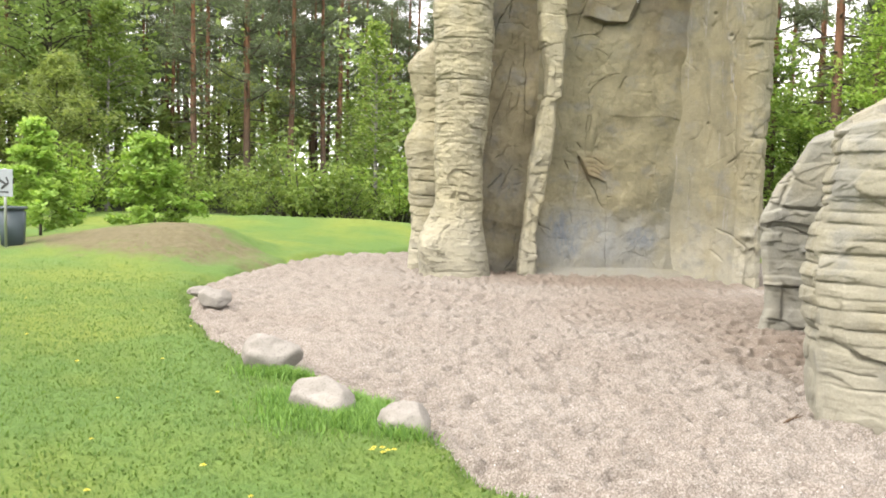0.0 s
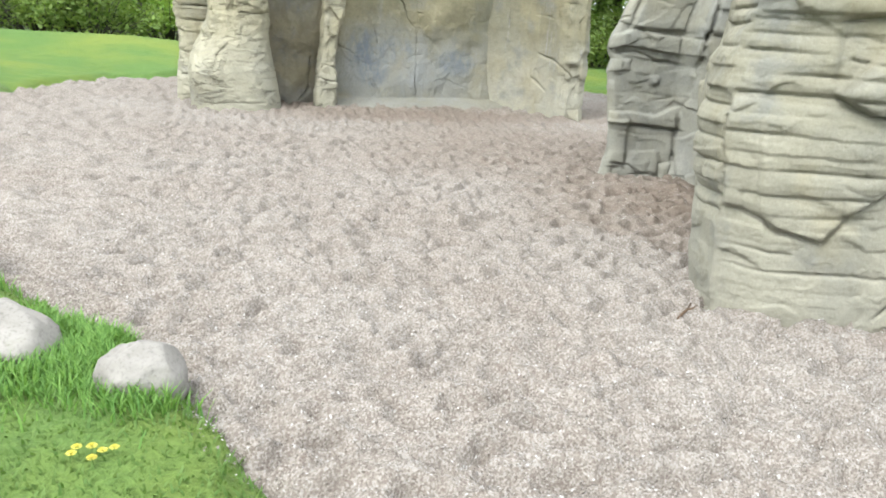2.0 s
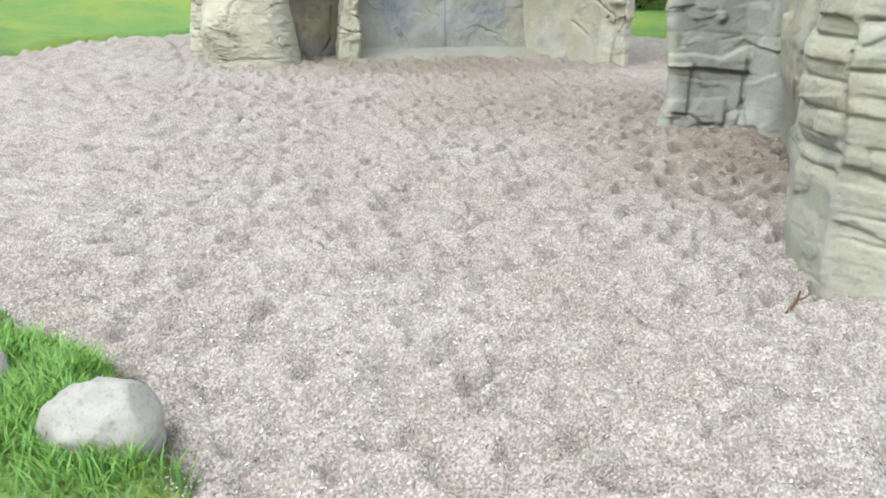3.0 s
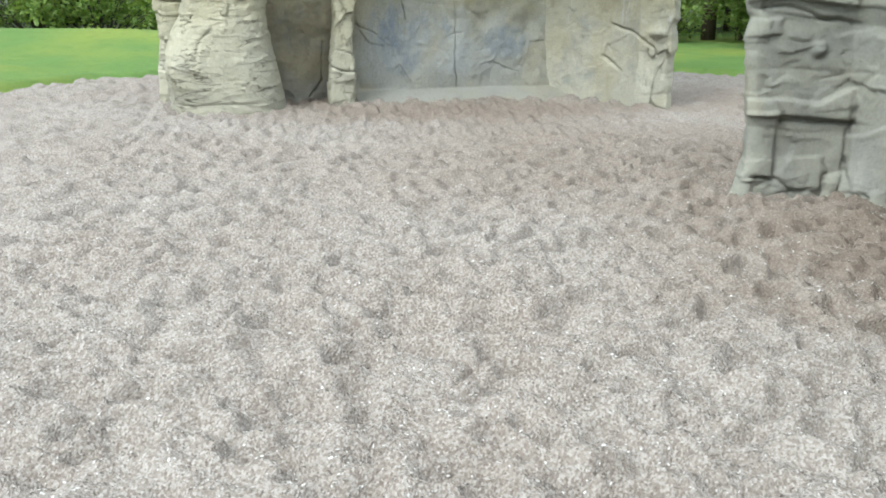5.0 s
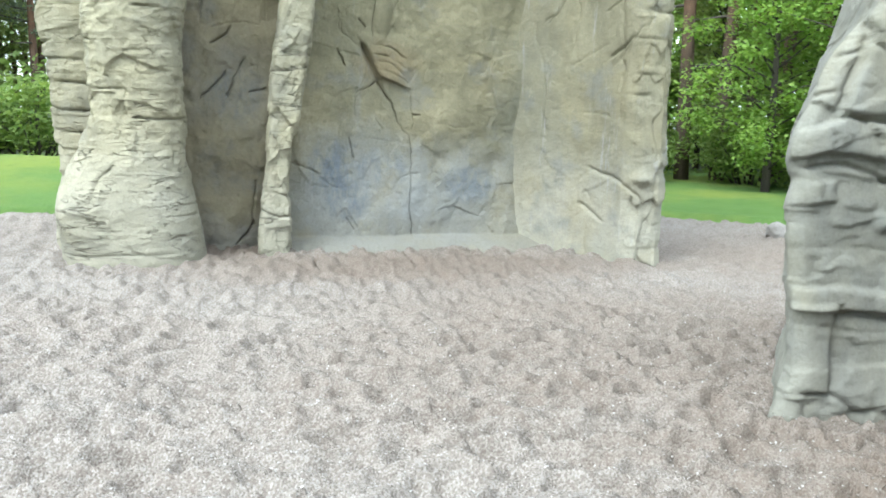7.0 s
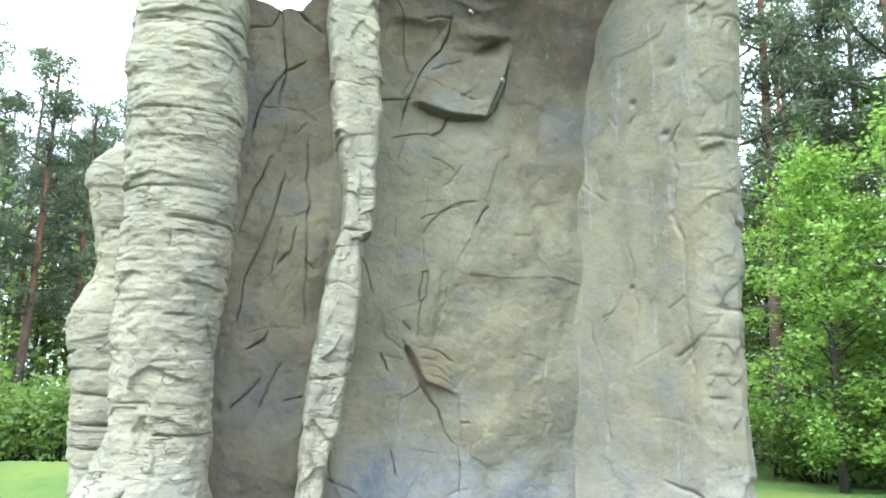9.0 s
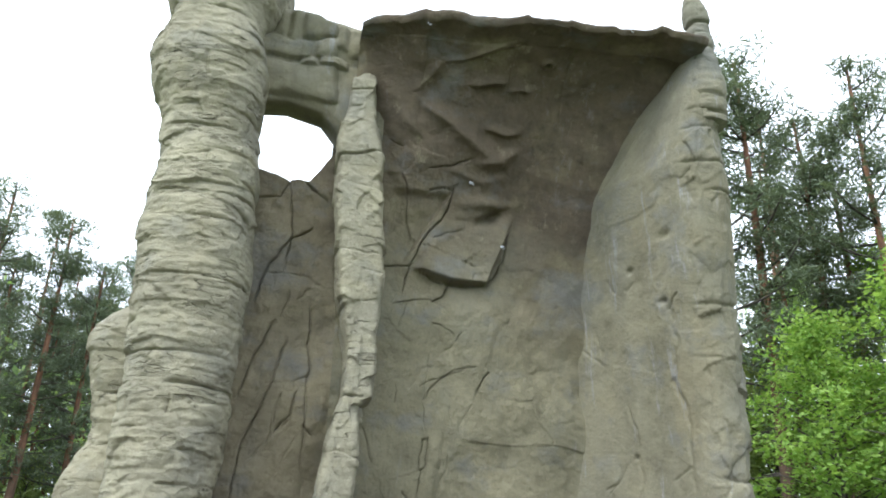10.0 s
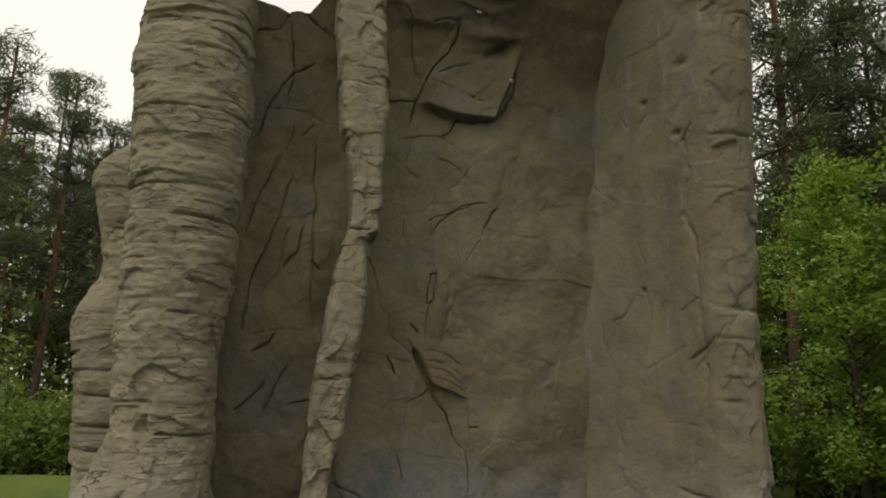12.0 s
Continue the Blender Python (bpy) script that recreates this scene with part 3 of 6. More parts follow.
# loose chips lying on the gravel along the walk
crng = np.random.RandomState(77)
nc = 150000
chx, chy = crng.uniform(-0.8, 4.8, nc), 2.4 + 7.6 * crng.rand(nc) ** 1.25
inside = pit_side(chx, chy) < 0.14 * crng.rand(nc) ** 2 - 0.02
chx, chy = chx[inside], chy[inside]
nc = len(chx)
chz = np.maximum(gravel_height(chx, chy), lawn_height(chx, chy))
ca, cl = crng.rand(nc) * 6.283, 0.0032 + 0.0045 * crng.rand(nc) ** 1.5
cd = np.stack([np.cos(ca) * cl, np.sin(ca) * cl, crng.normal(size=nc) * cl * 0.35], -1)
cs = np.stack([-np.sin(ca), np.cos(ca), crng.normal(size=nc) * 0.4], -1) * (cl * (0.35 + 0.3 * crng.rand(nc)))[:, None]
cp = np.stack([chx, chy, chz + 0.003], -1)
CV = np.stack([cp - cd, cp + cs - 0.3 * cd, cp + cd, cp - cs + 0.2 * cd], 1).reshape(-1, 3)
chips = part("gravel_chips", raw_mesh("gravel_chips", CV, np.arange(nc * 4).reshape(-1, 4)), CHIPS)
tagged(chips, "loose beige and grey chips strewn over the gravel", "chips", kind="stuff")


# ---- the climbing rock ----
ROCK_AT = Vector((2.2, 12.8, 0.0))
rock = thing("climbing_rock", ROCK_AT, "tall sandy sculpted concrete climbing rock with an overhanging roof", "climbing rock")


def local(V, place):
    return V - np.array(place)


def profile(z, table):
    zs, vs = zip(*table)
    return np.interp(z, zs, vs)


def smoothed(z, table, w=0.07):
    return (profile(z - w, table) + 2 * profile(z, table) + profile(z + w, table)) / 4


def pillar_points(mid, half, cy, depth, z0, z1, nth, nz, seed, power=2.4, chip=0.17, rough=1.0, calm=0.0, **beds):
    """Points of a bedded pillar: a rounded section lofted upwards."""
    z = np.linspace(z0, z1, nz)[None, :]
    th = (0.5 + 2 * np.linspace(0, 1, nth, endpoint=False)[:, None]) * math.pi
    c, s = np.cos(th), np.sin(th)
    k = (np.abs(c) ** power + np.abs(s) ** power) ** (-1 / power)
    hx = smoothed(z, half)
    hy = hx * depth if not isinstance(depth, list) else smoothed(z, depth)
    cx = smoothed(z, mid)
    arc = th * float(np.mean(hx)) + 0 * z
    zz = z + 0 * th
    quiet = 1 - calm * smooth01((1.0 - zz) / 0.4)
    d = layers(zz, arc, seed, **beds) * quiet + quiet * rough * (0.03 * fbm(arc * 1.2, zz * 1.2, 0, 3, seed + 50) + 0.012 * fbm(arc * 3, zz * 6, 0, 3, seed + 55) + 0.008 * fbm(arc * 12, zz * 22, 0, 3, seed + 60) + facets(arc, zz, chip * 2.0, chip, seed + 70, chip * 0.035, 0.07) + facets(arc, zz, chip * 0.7, chip * 0.4, seed + 80, chip * 0.018, 0.08))
    r = 1 + d / np.minimum(hx, hy)
    return np.stack([cx + hx * k * c * r, cy + hy * k * s * r, zz], -1), arc


# tall bedded column
COL_MID = [(0, 0.20), (0.4, 0.17), (0.8, 0.16), (1.1, 0.23), (1.8, 0.20), (2.9, 0.23), (3.6, 0.22), (4.5, 0.19), (4.8, 0.22), (5.25, 0.17), (5.8, 0.08), (6.4, 0.08), (6.65, 0.11), (7.1, 0.08), (7.8, 0.08)]
COL_HALF = [(0, 0.56), (0.4, 0.53), (0.75, 0.47), (1.0, 0.40), (1.4, 0.385), (1.8, 0.40), (2.4, 0.42), (2.9, 0.425), (3.6, 0.45), (4.2, 0.455), (4.5, 0.44), (4.85, 0.43), (5.25, 0.42), (5.5, 0.50), (5.85, 0.54),
            (6.1, 0.50), (6.35, 0.41), (6.6, 0.53), (6.9, 0.63), (7.15, 0.66), (7.4, 0.60), (7.6, 0.46), (7.75, 0.28), (7.85, 0.05)]
V, arc = pillar_points(COL_MID, COL_HALF, 12.70, 1.06, -0.1, 7.84, 190, 780, 11, 2.5, 0.26, thin=0.09, thick=0.32, out=0.008, groove=0.036, block=0.42, wild=0.009, rough=0.75, calm=0.6, warp=0.45, slit=0.0075, tail=0.04, gape=-0.3, span=3.0)
front = V[..., 1] < 12.7
fx, fz = V[..., 0], V[..., 2]
bulge = 0.16 * np.exp(-(((fx + 0.16) / 0.22) ** 2 + ((fz - 0.45) / 0.30) ** 2)) * front
V[..., 1] -= bulge * 0.7
V[..., 0] -= bulge * 0.7
column_cut = crack(fx, fz, [(0.12, 0.86), (-0.02, 0.70), (-0.10, 0.48)], 0.02, 0.007, 3) + crack(fx, fz, [(0.02, 0.62), (0.04, 0.28)], 0.016, 0.006, 4)
V[..., 1] -= column_cut * front
part("column", grid_mesh("column", local(V, ROCK_AT), closed_u=True, caps=True), ROCK_COL, rock, "tall round column of thin sandy beds with a bulbous head")

# lower column behind it
V, arc = pillar_points([(0, -0.12), (1.0, -0.14), (2.1, -0.18), (2.6, -0.08), (3.4, -0.18), (3.9, -0.05)],
                       [(0, 0.46), (0.8, 0.42), (1.6, 0.50), (2.15, 0.54), (2.5, 0.42), (3.0, 0.46), (3.4, 0.50), (3.6, 0.40), (3.85, 0.15)], 13.5, 1.0, -0.1, 3.85, 130, 400, 23, 2.8,
                       thin=0.14, thick=0.36, out=0.014, groove=0.045, block=0.5, wild=0.005, rough=0.6, slit=0.009, tail=0.04, gape=-0.1, span=2.5)
part("side_column", grid_mesh("side_column", local(V, ROCK_AT), closed_u=True, caps=True), ROCK_COL, rock, "lower sandy column of thicker beds")

# slim block pillar
PILLAR_LEFT = [(0, 1.22), (0.45, 1.24), (0.94, 1.29), (1.33, 1.32), (1.6, 1.33), (2.06, 1.39), (2.52, 1.44), (2.80, 1.51), (3.2, 1.54), (3.6, 1.48), (3.9, 1.43), (4.2, 1.40), (4.6, 1.36), (5.0, 1.33), (5.4, 1.34), (5.75, 1.39), (5.95, 1.42), (6.04, 1.50), (6.1, 1.57)]
PILLAR_RIGHT = [(0, 1.50), (0.72, 1.49), (1.07, 1.51), (1.47, 1.61), (1.84, 1.66), (2.07, 1.68), (2.81, 1.70), (2.84, 1.77), (3.1, 1.79), (3.9, 1.82), (4.25, 1.81), (4.8, 1.77), (5.16, 1.73), (5.5, 1.69), (5.9, 1.66), (6.04, 1.65), (6.1, 1.60)]
PILLAR_JOINTS = [(0.39, 0.03), (0.56, 0.02), (1.07, 0.005), (1.66, 0.035), (2.38, 0.008), (2.83, 0.055), (3.09, 0.010), (3.66, 0.006), (4.10, 0.010), (4.74, 0.010), (5.08, 0.05), (5.46, 0.008), (5.80, 0.03)]


def block_pillar(nth, nz, seed):
    """Blocks stacked a little askew, with flat faces and open joints between them."""
    z = np.linspace(-0.1, 6.1, nz)[None, :]
    th = (0.5 + 2 * np.linspace(0, 1, nth, endpoint=False)[:, None]) * math.pi
    c, s = np.cos(th), np.sin(th)
    k = (np.abs(c) ** 7 + np.abs(s) ** 7) ** (-1 / 7)
    zs, deep = (np.array(v) for v in zip(*PILLAR_JOINTS))
    lo, hi = smoothed(z, PILLAR_LEFT, 0.012), smoothed(z, PILLAR_RIGHT, 0.012)
    cx, hx, hy = (lo + hi) / 2, (hi - lo) / 2, profile(z, [(0, 0.22), (1.5, 0.28), (3, 0.32), (5, 0.34), (5.9, 0.28), (6.1, 0.16)])
    side = k * c * hx
    zw = z + side * 0.25 * np.sin(z * 3.1 + 0.4) + 0.02 * vnoise(side * 7, z * 5, 0, seed) + 0 * th
    i = np.searchsorted(zs, zw)
    j = np.argmin(np.abs(zw[..., None] - zs), -1)
    gap = np.abs(zw - zs[j])
    arc = th * 0.2 + 0 * z
    d = 0.016 * (hash01(i, np.int64(seed)) - 0.5) + 0.05 * (hash01(i, np.int64(seed + 1)) - 0.5) * side - deep[j] * np.exp(-((gap / 0.009) ** 2)) * np.clip(0.55 + 1.2 * vnoise(arc * 9, zs[j] * 7, 0, seed + 8), 0, 1) - 0.003 * np.exp(-gap / 0.02)
    d = d + facets(arc, z + 0 * th, 0.16, 0.26, seed + 3, 0.011, 0.11) + facets(arc, z + 0 * th, 0.07, 0.09, seed + 4, 0.002, 0.07) + 0.012 * fbm(arc * 3, z * 2.5, 0, 4, seed + 5)
    r = 1 + d / hx
    shift = 0.016 * (hash01(i, np.int64(seed + 7)) - 0.5)
    return np.stack([cx + shift + side * r, 12.80 + hy * k * s * (1 + d / hy), z + 0 * th], -1)


part("slim_pillar", grid_mesh("slim_pillar", local(block_pillar(110, 700, 37), ROCK_AT), closed_u=True, caps=True), ROCK_COL, rock, "slim leaning pillar of stacked sandy blocks")


# smooth wall that bends forward into a roof
def wall_base(x):
    return np.interp(x, [1.1, 1.6, 2.4, 3.3, 3.8, 5.0], [12.98, 13.0, 13.12, 13.22, 13.26, 13.3])


def wall_reach(x):
    return np.interp(x, [0.6, 1.4, 2.0, 3.0, 4.2, 5.0], [0.35, 0.55, 0.98, 1.34, 1.58, 1.66])


def wall_turn(x):
    return np.interp(x, [0.6, 1.4, 2.0, 3.0, 4.2, 5.0], [5.2, 4.9, 4.2, 3.4, 2.8, 2.7])


nv = 740
xs = np.concatenate([np.linspace(1.45, 1.9, 50, endpoint=False), np.linspace(1.9, 3.1, 230, endpoint=False), np.linspace(3.1, 3.76, 70, endpoint=False), np.linspace(3.76, 4.9, 34)])[:, None]
v = np.linspace(0, 1, nv)[None, :]
top = np.interp(xs, [0.7, 1.4, 2.4, 3.5, 4.3, 4.9], [6.5, 6.43, 6.32, 6.29, 6.27, 6.2])
turn = wall_turn(xs)
reach = wall_reach(xs)
# the profile: upright to the turn, then a quarter curve, then the lip and the top
t1, t2, t3 = 0.56, 0.90, 0.935
a = np.clip((v - t1) / (t2 - t1), 0, 1) * math.pi / 2
zc = np.where(v < t1, -0.1 + (turn + 0.1) * v / t1, turn + (top - 0.07 - turn) * np.sin(a))
yc = wall_base(xs) - 0.02 * np.clip(zc, 0, 4) - reach * (1 - np.cos(a)) ** 0.92
lip = np.clip((v - t2) / (t3 - t2), 0, 1)
zc = zc + 0.07 * np.sin(lip * math.pi / 2)
back = np.clip((v - t3) / (1 - t3), 0, 1)
yc = yc - 0.03 * np.sin(lip * math.pi) + back * 1.2
zc = zc - 0.10 * back
X = xs - 0.30 * smooth01((v - 0.5) / 0.35) * smooth01((xs - 4.0) / 0.9)
nrm_y = np.where(v < t1, -1.0, -np.cos(a))
nrm_z = np.where(v < t1, 0.0, -np.sin(a))
nrm_y = np.where(v > t2, -np.cos(lip * math.pi / 2), nrm_y)
nrm_z = np.where(v > t2, np.sin(lip * math.pi / 2), nrm_z)
W = 0.08 * fbm(X * 0.9, zc * 0.9, yc, 3, 70) + 0.012 * fbm(X * 4, zc * 4, yc * 4, 4, 71) + 0.004 * fbm(X * 14, zc * 14, yc * 14, 3, 73)
W = W + 0.03 * np.abs(fbm(X * 1.1 + zc * 0.4, zc * 0.5, 0, 3, 72))
WALL_CRACKS = [
    ([(2.70, 0.08), (2.68, 0.65), (2.70, 0.95), (2.66, 1.12)], 0.05, 0.008), ([(2.67, 1.16), (2.69, 1.31), (2.66, 1.50)], 0.018, 0.008),
    ([(2.66, 1.10), (2.55, 1.24), (2.44, 1.43), (2.34, 1.62)], 0.045, 0.010),
    ([(2.69, 1.31), (2.78, 1.29)], 0.05, 0.009),
    ([(2.26, 2.02), (2.28, 2.20), (2.29, 2.36)], 0.05, 0.010), ([(2.32, 2.66), (2.28, 2.97), (2.33, 3.39)], 0.025, 0.009),
    ([(2.27, 2.36), (2.28, 2.62), (2.33, 2.64), (2.33, 2.38), (2.27, 2.36)], 0.05, 0.009),
    ([(2.43, 2.04), (2.49, 2.32), (2.53, 2.52)], 0.03, 0.010), ([(2.64, 2.74), (2.72, 2.94)], 0.02, 0.010), ([(2.78, 3.06), (2.84, 3.20), (2.91, 3.28)], 0.05, 0.011),
    ([(1.72, 2.78), (1.79, 2.56), (1.86, 2.40)], 0.05, 0.010), ([(1.91, 2.28), (1.98, 2.04), (2.16, 1.92)], 0.025, 0.009),
    ([(2.28, 2.97), (2.41, 3.14), (2.57, 3.26), (2.77, 3.31)], 0.04, 0.010),
    ([(2.34, 3.70), (2.44, 3.68), (2.56, 3.60)], 0.05, 0.009),
    ([(1.98, 3.82), (2.15, 3.90), (2.34, 3.92), (2.55, 3.77)], 0.045, 0.010),
    ([(1.93, 1.87), (2.01, 1.73)], 0.05, 0.010), ([(2.12, 2.18), (2.20, 2.11)], 0.05, 0.009),
    ([(1.50, 0.85), (1.62, 0.80), (1.79, 0.71)], 0.06, 0.012), ([(1.79, 0.71), (1.95, 0.60)], 0.02, 0.010),
    ([(2.10, 1.49), (2.22, 1.55), (2.34, 1.61)], 0.04, 0.010),
    ([(3.30, 3.30), (3.68, 3.38)], 0.012, 0.010), ([(3.05, 1.20), (3.17, 1.21), (3.35, 1.23)], 0.012, 0.012),
    ([(2.47, 5.04), (2.47, 4.89), (2.40, 4.72), (2.24, 4.53), (2.14, 4.27), (2.03, 3.94)], 0.065, 0.012),
    ([(1.85, 4.18), (2.00, 4.22), (2.16, 4.24)], 0.07, 0.012), ([(2.25, 4.99), (2.38, 5.03), (2.50, 5.01)], 0.05, 0.012),
    ([(2.22, 5.22), (2.42, 5.22), (2.64, 5.32)], 0.05, 0.014), ([(1.80, 5.42), (1.95, 5.40)], 0.03, 0.012),
    ([(2.17, 4.19), (2.52, 4.09), (2.84, 4.10)], 0.08, 0.012), ([(2.50, 4.10), (2.46, 3.96), (2.36, 3.90)], 0.06, 0.012),
    ([(2.60, 4.33), (2.74, 4.29), (2.86, 4.32)], 0.04, 0.012), ([(2.30, 4.52), (2.45, 4.60), (2.62, 4.62)], 0.04, 0.014),
    ([(3.08, 4.66), (3.02, 4.40), (2.96, 4.24), (2.86, 4.10)], 0.05, 0.012),
    ([(2.05, 0.30), (2.12, 0.18)], 0.04, 0.010), ([(2.05, 1.06), (2.12, 0.86)], 0.05, 0.010),
]
for i, (line, dep, wid) in enumerate(WALL_CRACKS):
    W = W + crack(X, zc, line, dep * 0.62, wid * 0.42, 200 + i)
W = W + random_cracks(X, zc + 0 * X, 1.5, 3.6, 0.6, 4.6, 14, 75, 900, 0.014)
# the beak: a wrinkled block over its dark cleft, and a rib running up from it
beak_side = smooth01((X - 2.17 - 0.55 * (1.93 - zc)) / 0.03) * smooth01((2.70 - X) / 0.22)
beak = beak_side * smooth01((zc - (1.66 - 0.33 * (X - 2.30))) / 0.02) * np.clip((2.06 - zc) / 0.42, 0, 1) ** 0.8
W = W + 0.075 * beak
for i, line in enumerate([[(2.26, 1.94), (2.42, 1.93), (2.60, 1.84)], [(2.28, 1.87), (2.45, 1.85), (2.62, 1.74)], [(2.31, 1.79), (2.46, 1.77), (2.62, 1.66)], [(2.34, 1.71), (2.48, 1.68), (2.62, 1.60)]]):
    W = W + crack(X, zc, line, 0.016, 0.007, 260 + i)
d, along = seg_dist(X, zc, [(2.17, 1.95), (2.25, 1.79), (2.33, 1.64), (2.46, 1.40)])
W = W - 0.085 * (1 - along) ** 0.8 * np.exp(-((d / (0.010 + 0.022 * np.sin(math.pi * along ** 0.7))) ** 2))
W = W + ridge(X, zc, [(2.34, 2.04), (2.38, 2.3), (2.42, 2.70)], 0.028, 0.06)
# the slab-like boss above, hollowed at its head
slab = (zc - np.interp(X, [2.1, 2.52, 2.84, 3.1], [4.20, 4.10, 4.11, 4.2])) / 0.62
W = W + 0.12 * np.clip(1 - slab, 0, 1) ** 0.8 * smooth01(slab / 0.05) * smooth01((X - 2.12 - 0.4 * (zc - 4.2)) / 0.12) * smooth01((2.87 + 0.38 * (zc - 4.1) - X) / 0.04)
W = W - 0.11 * np.exp(-(((X - 2.88) / 0.12) ** 2 + ((zc - 4.76 - 0.4 * (X - 2.88)) / 0.05) ** 2)) + 0.05 * np.exp(-(((X - 2.82) / 0.2) ** 2 + ((zc - 4.90) / 0.05) ** 2))
W = W - 0.05 * smooth01((2.44 - X + 0.6 * (zc - 4.9)) / 0.03) * smooth01((zc - 4.25) / 0.1) * smooth01((5.0 - zc) / 0.1) * smooth01((X - 1.8) / 0.2)
# drapery-like folds under the roof, along x and the run up the wall
q = zc - yc
for line, h, w in [([(2.22, -6.18), (2.11, -6.42), (2.04, -6.68)], 0.10, 0.07), ([(2.04, -6.68), (2.22, -6.84), (2.40, -6.97), (2.62, -7.20), (2.86, -7.44)], 0.17, 0.09), ([(2.70, -7.02), (2.90, -7.03), (3.06, -6.96)], 0.12, 0.055),
                   ([(2.50, -6.44), (2.72, -6.37), (2.92, -6.37)], 0.12, 0.05), ([(2.72, -7.40), (2.92, -7.39), (3.10, -7.28)], 0.15, 0.06), ([(2.22, -6.20), (2.60, -5.96), (3.02, -5.68)], 0.06, 0.035), ([(2.92, -6.48), (3.16, -6.42)], 0.07, 0.035),
                   ([(1.75, -6.6), (1.95, -7.0), (2.2, -7.3)], 0.07, 0.08), ([(1.9, -5.9), (2.02, -6.3)], 0.05, 0.05), ([(2.45, -7.62), (2.8, -7.7), (3.0, -7.6)], 0.06, 0.06)]:
    d, along = seg_dist(X + 0.05 * vnoise(X * 3, q * 3, 0, 77), q + 0.04 * vnoise(X * 4, q * 4, 5, 78), line)
    W = W + 0.5 * h * np.clip(np.minimum(along, 1 - along) * 4 + 0.2, 0, 1) * np.exp(-np.abs(d / w) ** 1.6)
d = np.hypot(X - 3.24, q + 6.05)
W = W + 0.06 * np.exp(-((d / 0.06) ** 4)) - 0.10 * np.exp(-((d / 0.03) ** 4))
W = W + facets(X, zc + yc, 0.7, 0.6, 75, 0.001, 0.02)
W = W * np.where(v > t3, 0.15, np.where(v > t2 - 0.04, 0.5, 1.0))
rim = smooth01((v - t2 + 0.05) / 0.05)
lumps = rim * (0.025 * vnoise(X * 4, yc * 3, 0, 86) + 0.012 * vnoise(X * 11, yc * 8, 0, 87) + facets(X, yc, 0.2, 0.2, 88, 0.006, 0.06))
zc = zc + lumps * (1 - 0.5 * back)
yc = yc - 0.6 * lumps * (1 - back)
foot = np.clip((0.13 - zc) / 0.13, 0, 1)
V = np.stack([X, yc + nrm_y * W - 0.32 * foot * smooth01((xs - 1.3) / 0.3), zc + nrm_z * W], -1)
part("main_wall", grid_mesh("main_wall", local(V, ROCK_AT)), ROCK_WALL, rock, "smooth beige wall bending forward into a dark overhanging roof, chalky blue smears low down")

# recessed panel between column and slim pillar, and the stone lintel over the window-like hole
px, pz = np.meshgrid(np.linspace(0.45, 1.55, 150), np.linspace(-0.1, 1, 580), indexing="ij")
ptop = np.interp(px, [0.45, 0.62, 0.90, 0.98, 1.10, 1.32, 1.55], [5.15, 5.12, 5.02, 5.06, 5.05, 5.40, 5.6])
pz = -0.1 + (pz + 0.1) / 1.1 * (ptop + 0.1)
D = 0.07 * fbm(px * 1.3, pz * 1.0, 0, 4, 80) + 0.015 * fbm(px * 5, pz * 5, 0, 4, 81)
for i, (line, dep) in enumerate([([(1.05, 3.46), (0.96, 3.08), (0.86, 2.80), (0.75, 2.49), (0.69, 2.09)], 0.07), ([(1.18, 2.98), (1.12, 2.78), (1.02, 2.62)], 0.06), ([(0.80, 1.88), (0.88, 1.93), (0.96, 1.98), (0.98, 2.04)], 0.08),
                                   ([(0.70, 1.38), (0.82, 1.50), (0.92, 1.64)], 0.07), ([(1.24, 2.70), (1.33, 2.60)], 0.09), ([(0.93, 1.42), (1.02, 1.60), (1.11, 1.77)], 0.05), ([(1.18, 0.64), (1.17, 0.21), (1.04, 0.03)], 0.08),
                                   ([(1.23, 3.84), (1.26, 3.11), (1.29, 2.12)], 0.05), ([(0.72, 3.80), (0.80, 4.15), (0.98, 4.42), (1.18, 4.55)], 0.09), ([(0.55, 4.82), (0.85, 4.86), (0.92, 5.05)], 0.07), ([(0.92, 5.05), (1.0, 4.5), (0.95, 4.1)], 0.06),
                                   ([(1.05, 5.05), (1.2, 4.9), (1.3, 4.85)], 0.06), ([(1.14, 1.46), (1.30, 1.50)], 0.07), ([(0.95, 2.50), (1.05, 2.95)], 0.04), ([(0.68, 2.90), (0.78, 3.30), (0.92, 3.62)], 0.05)]):
    D = D + crack(px, pz, line, dep * 0.7, 0.0055, 300 + i)
D = D + random_cracks(px, pz, 0.5, 1.4, 0.4, 4.9, 10, 62, 950, 0.016)
V = np.stack([px, 13.22 - 0.03 * pz - D, pz], -1)
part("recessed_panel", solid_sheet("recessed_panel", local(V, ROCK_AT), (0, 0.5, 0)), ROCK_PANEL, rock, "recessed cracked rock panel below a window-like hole")

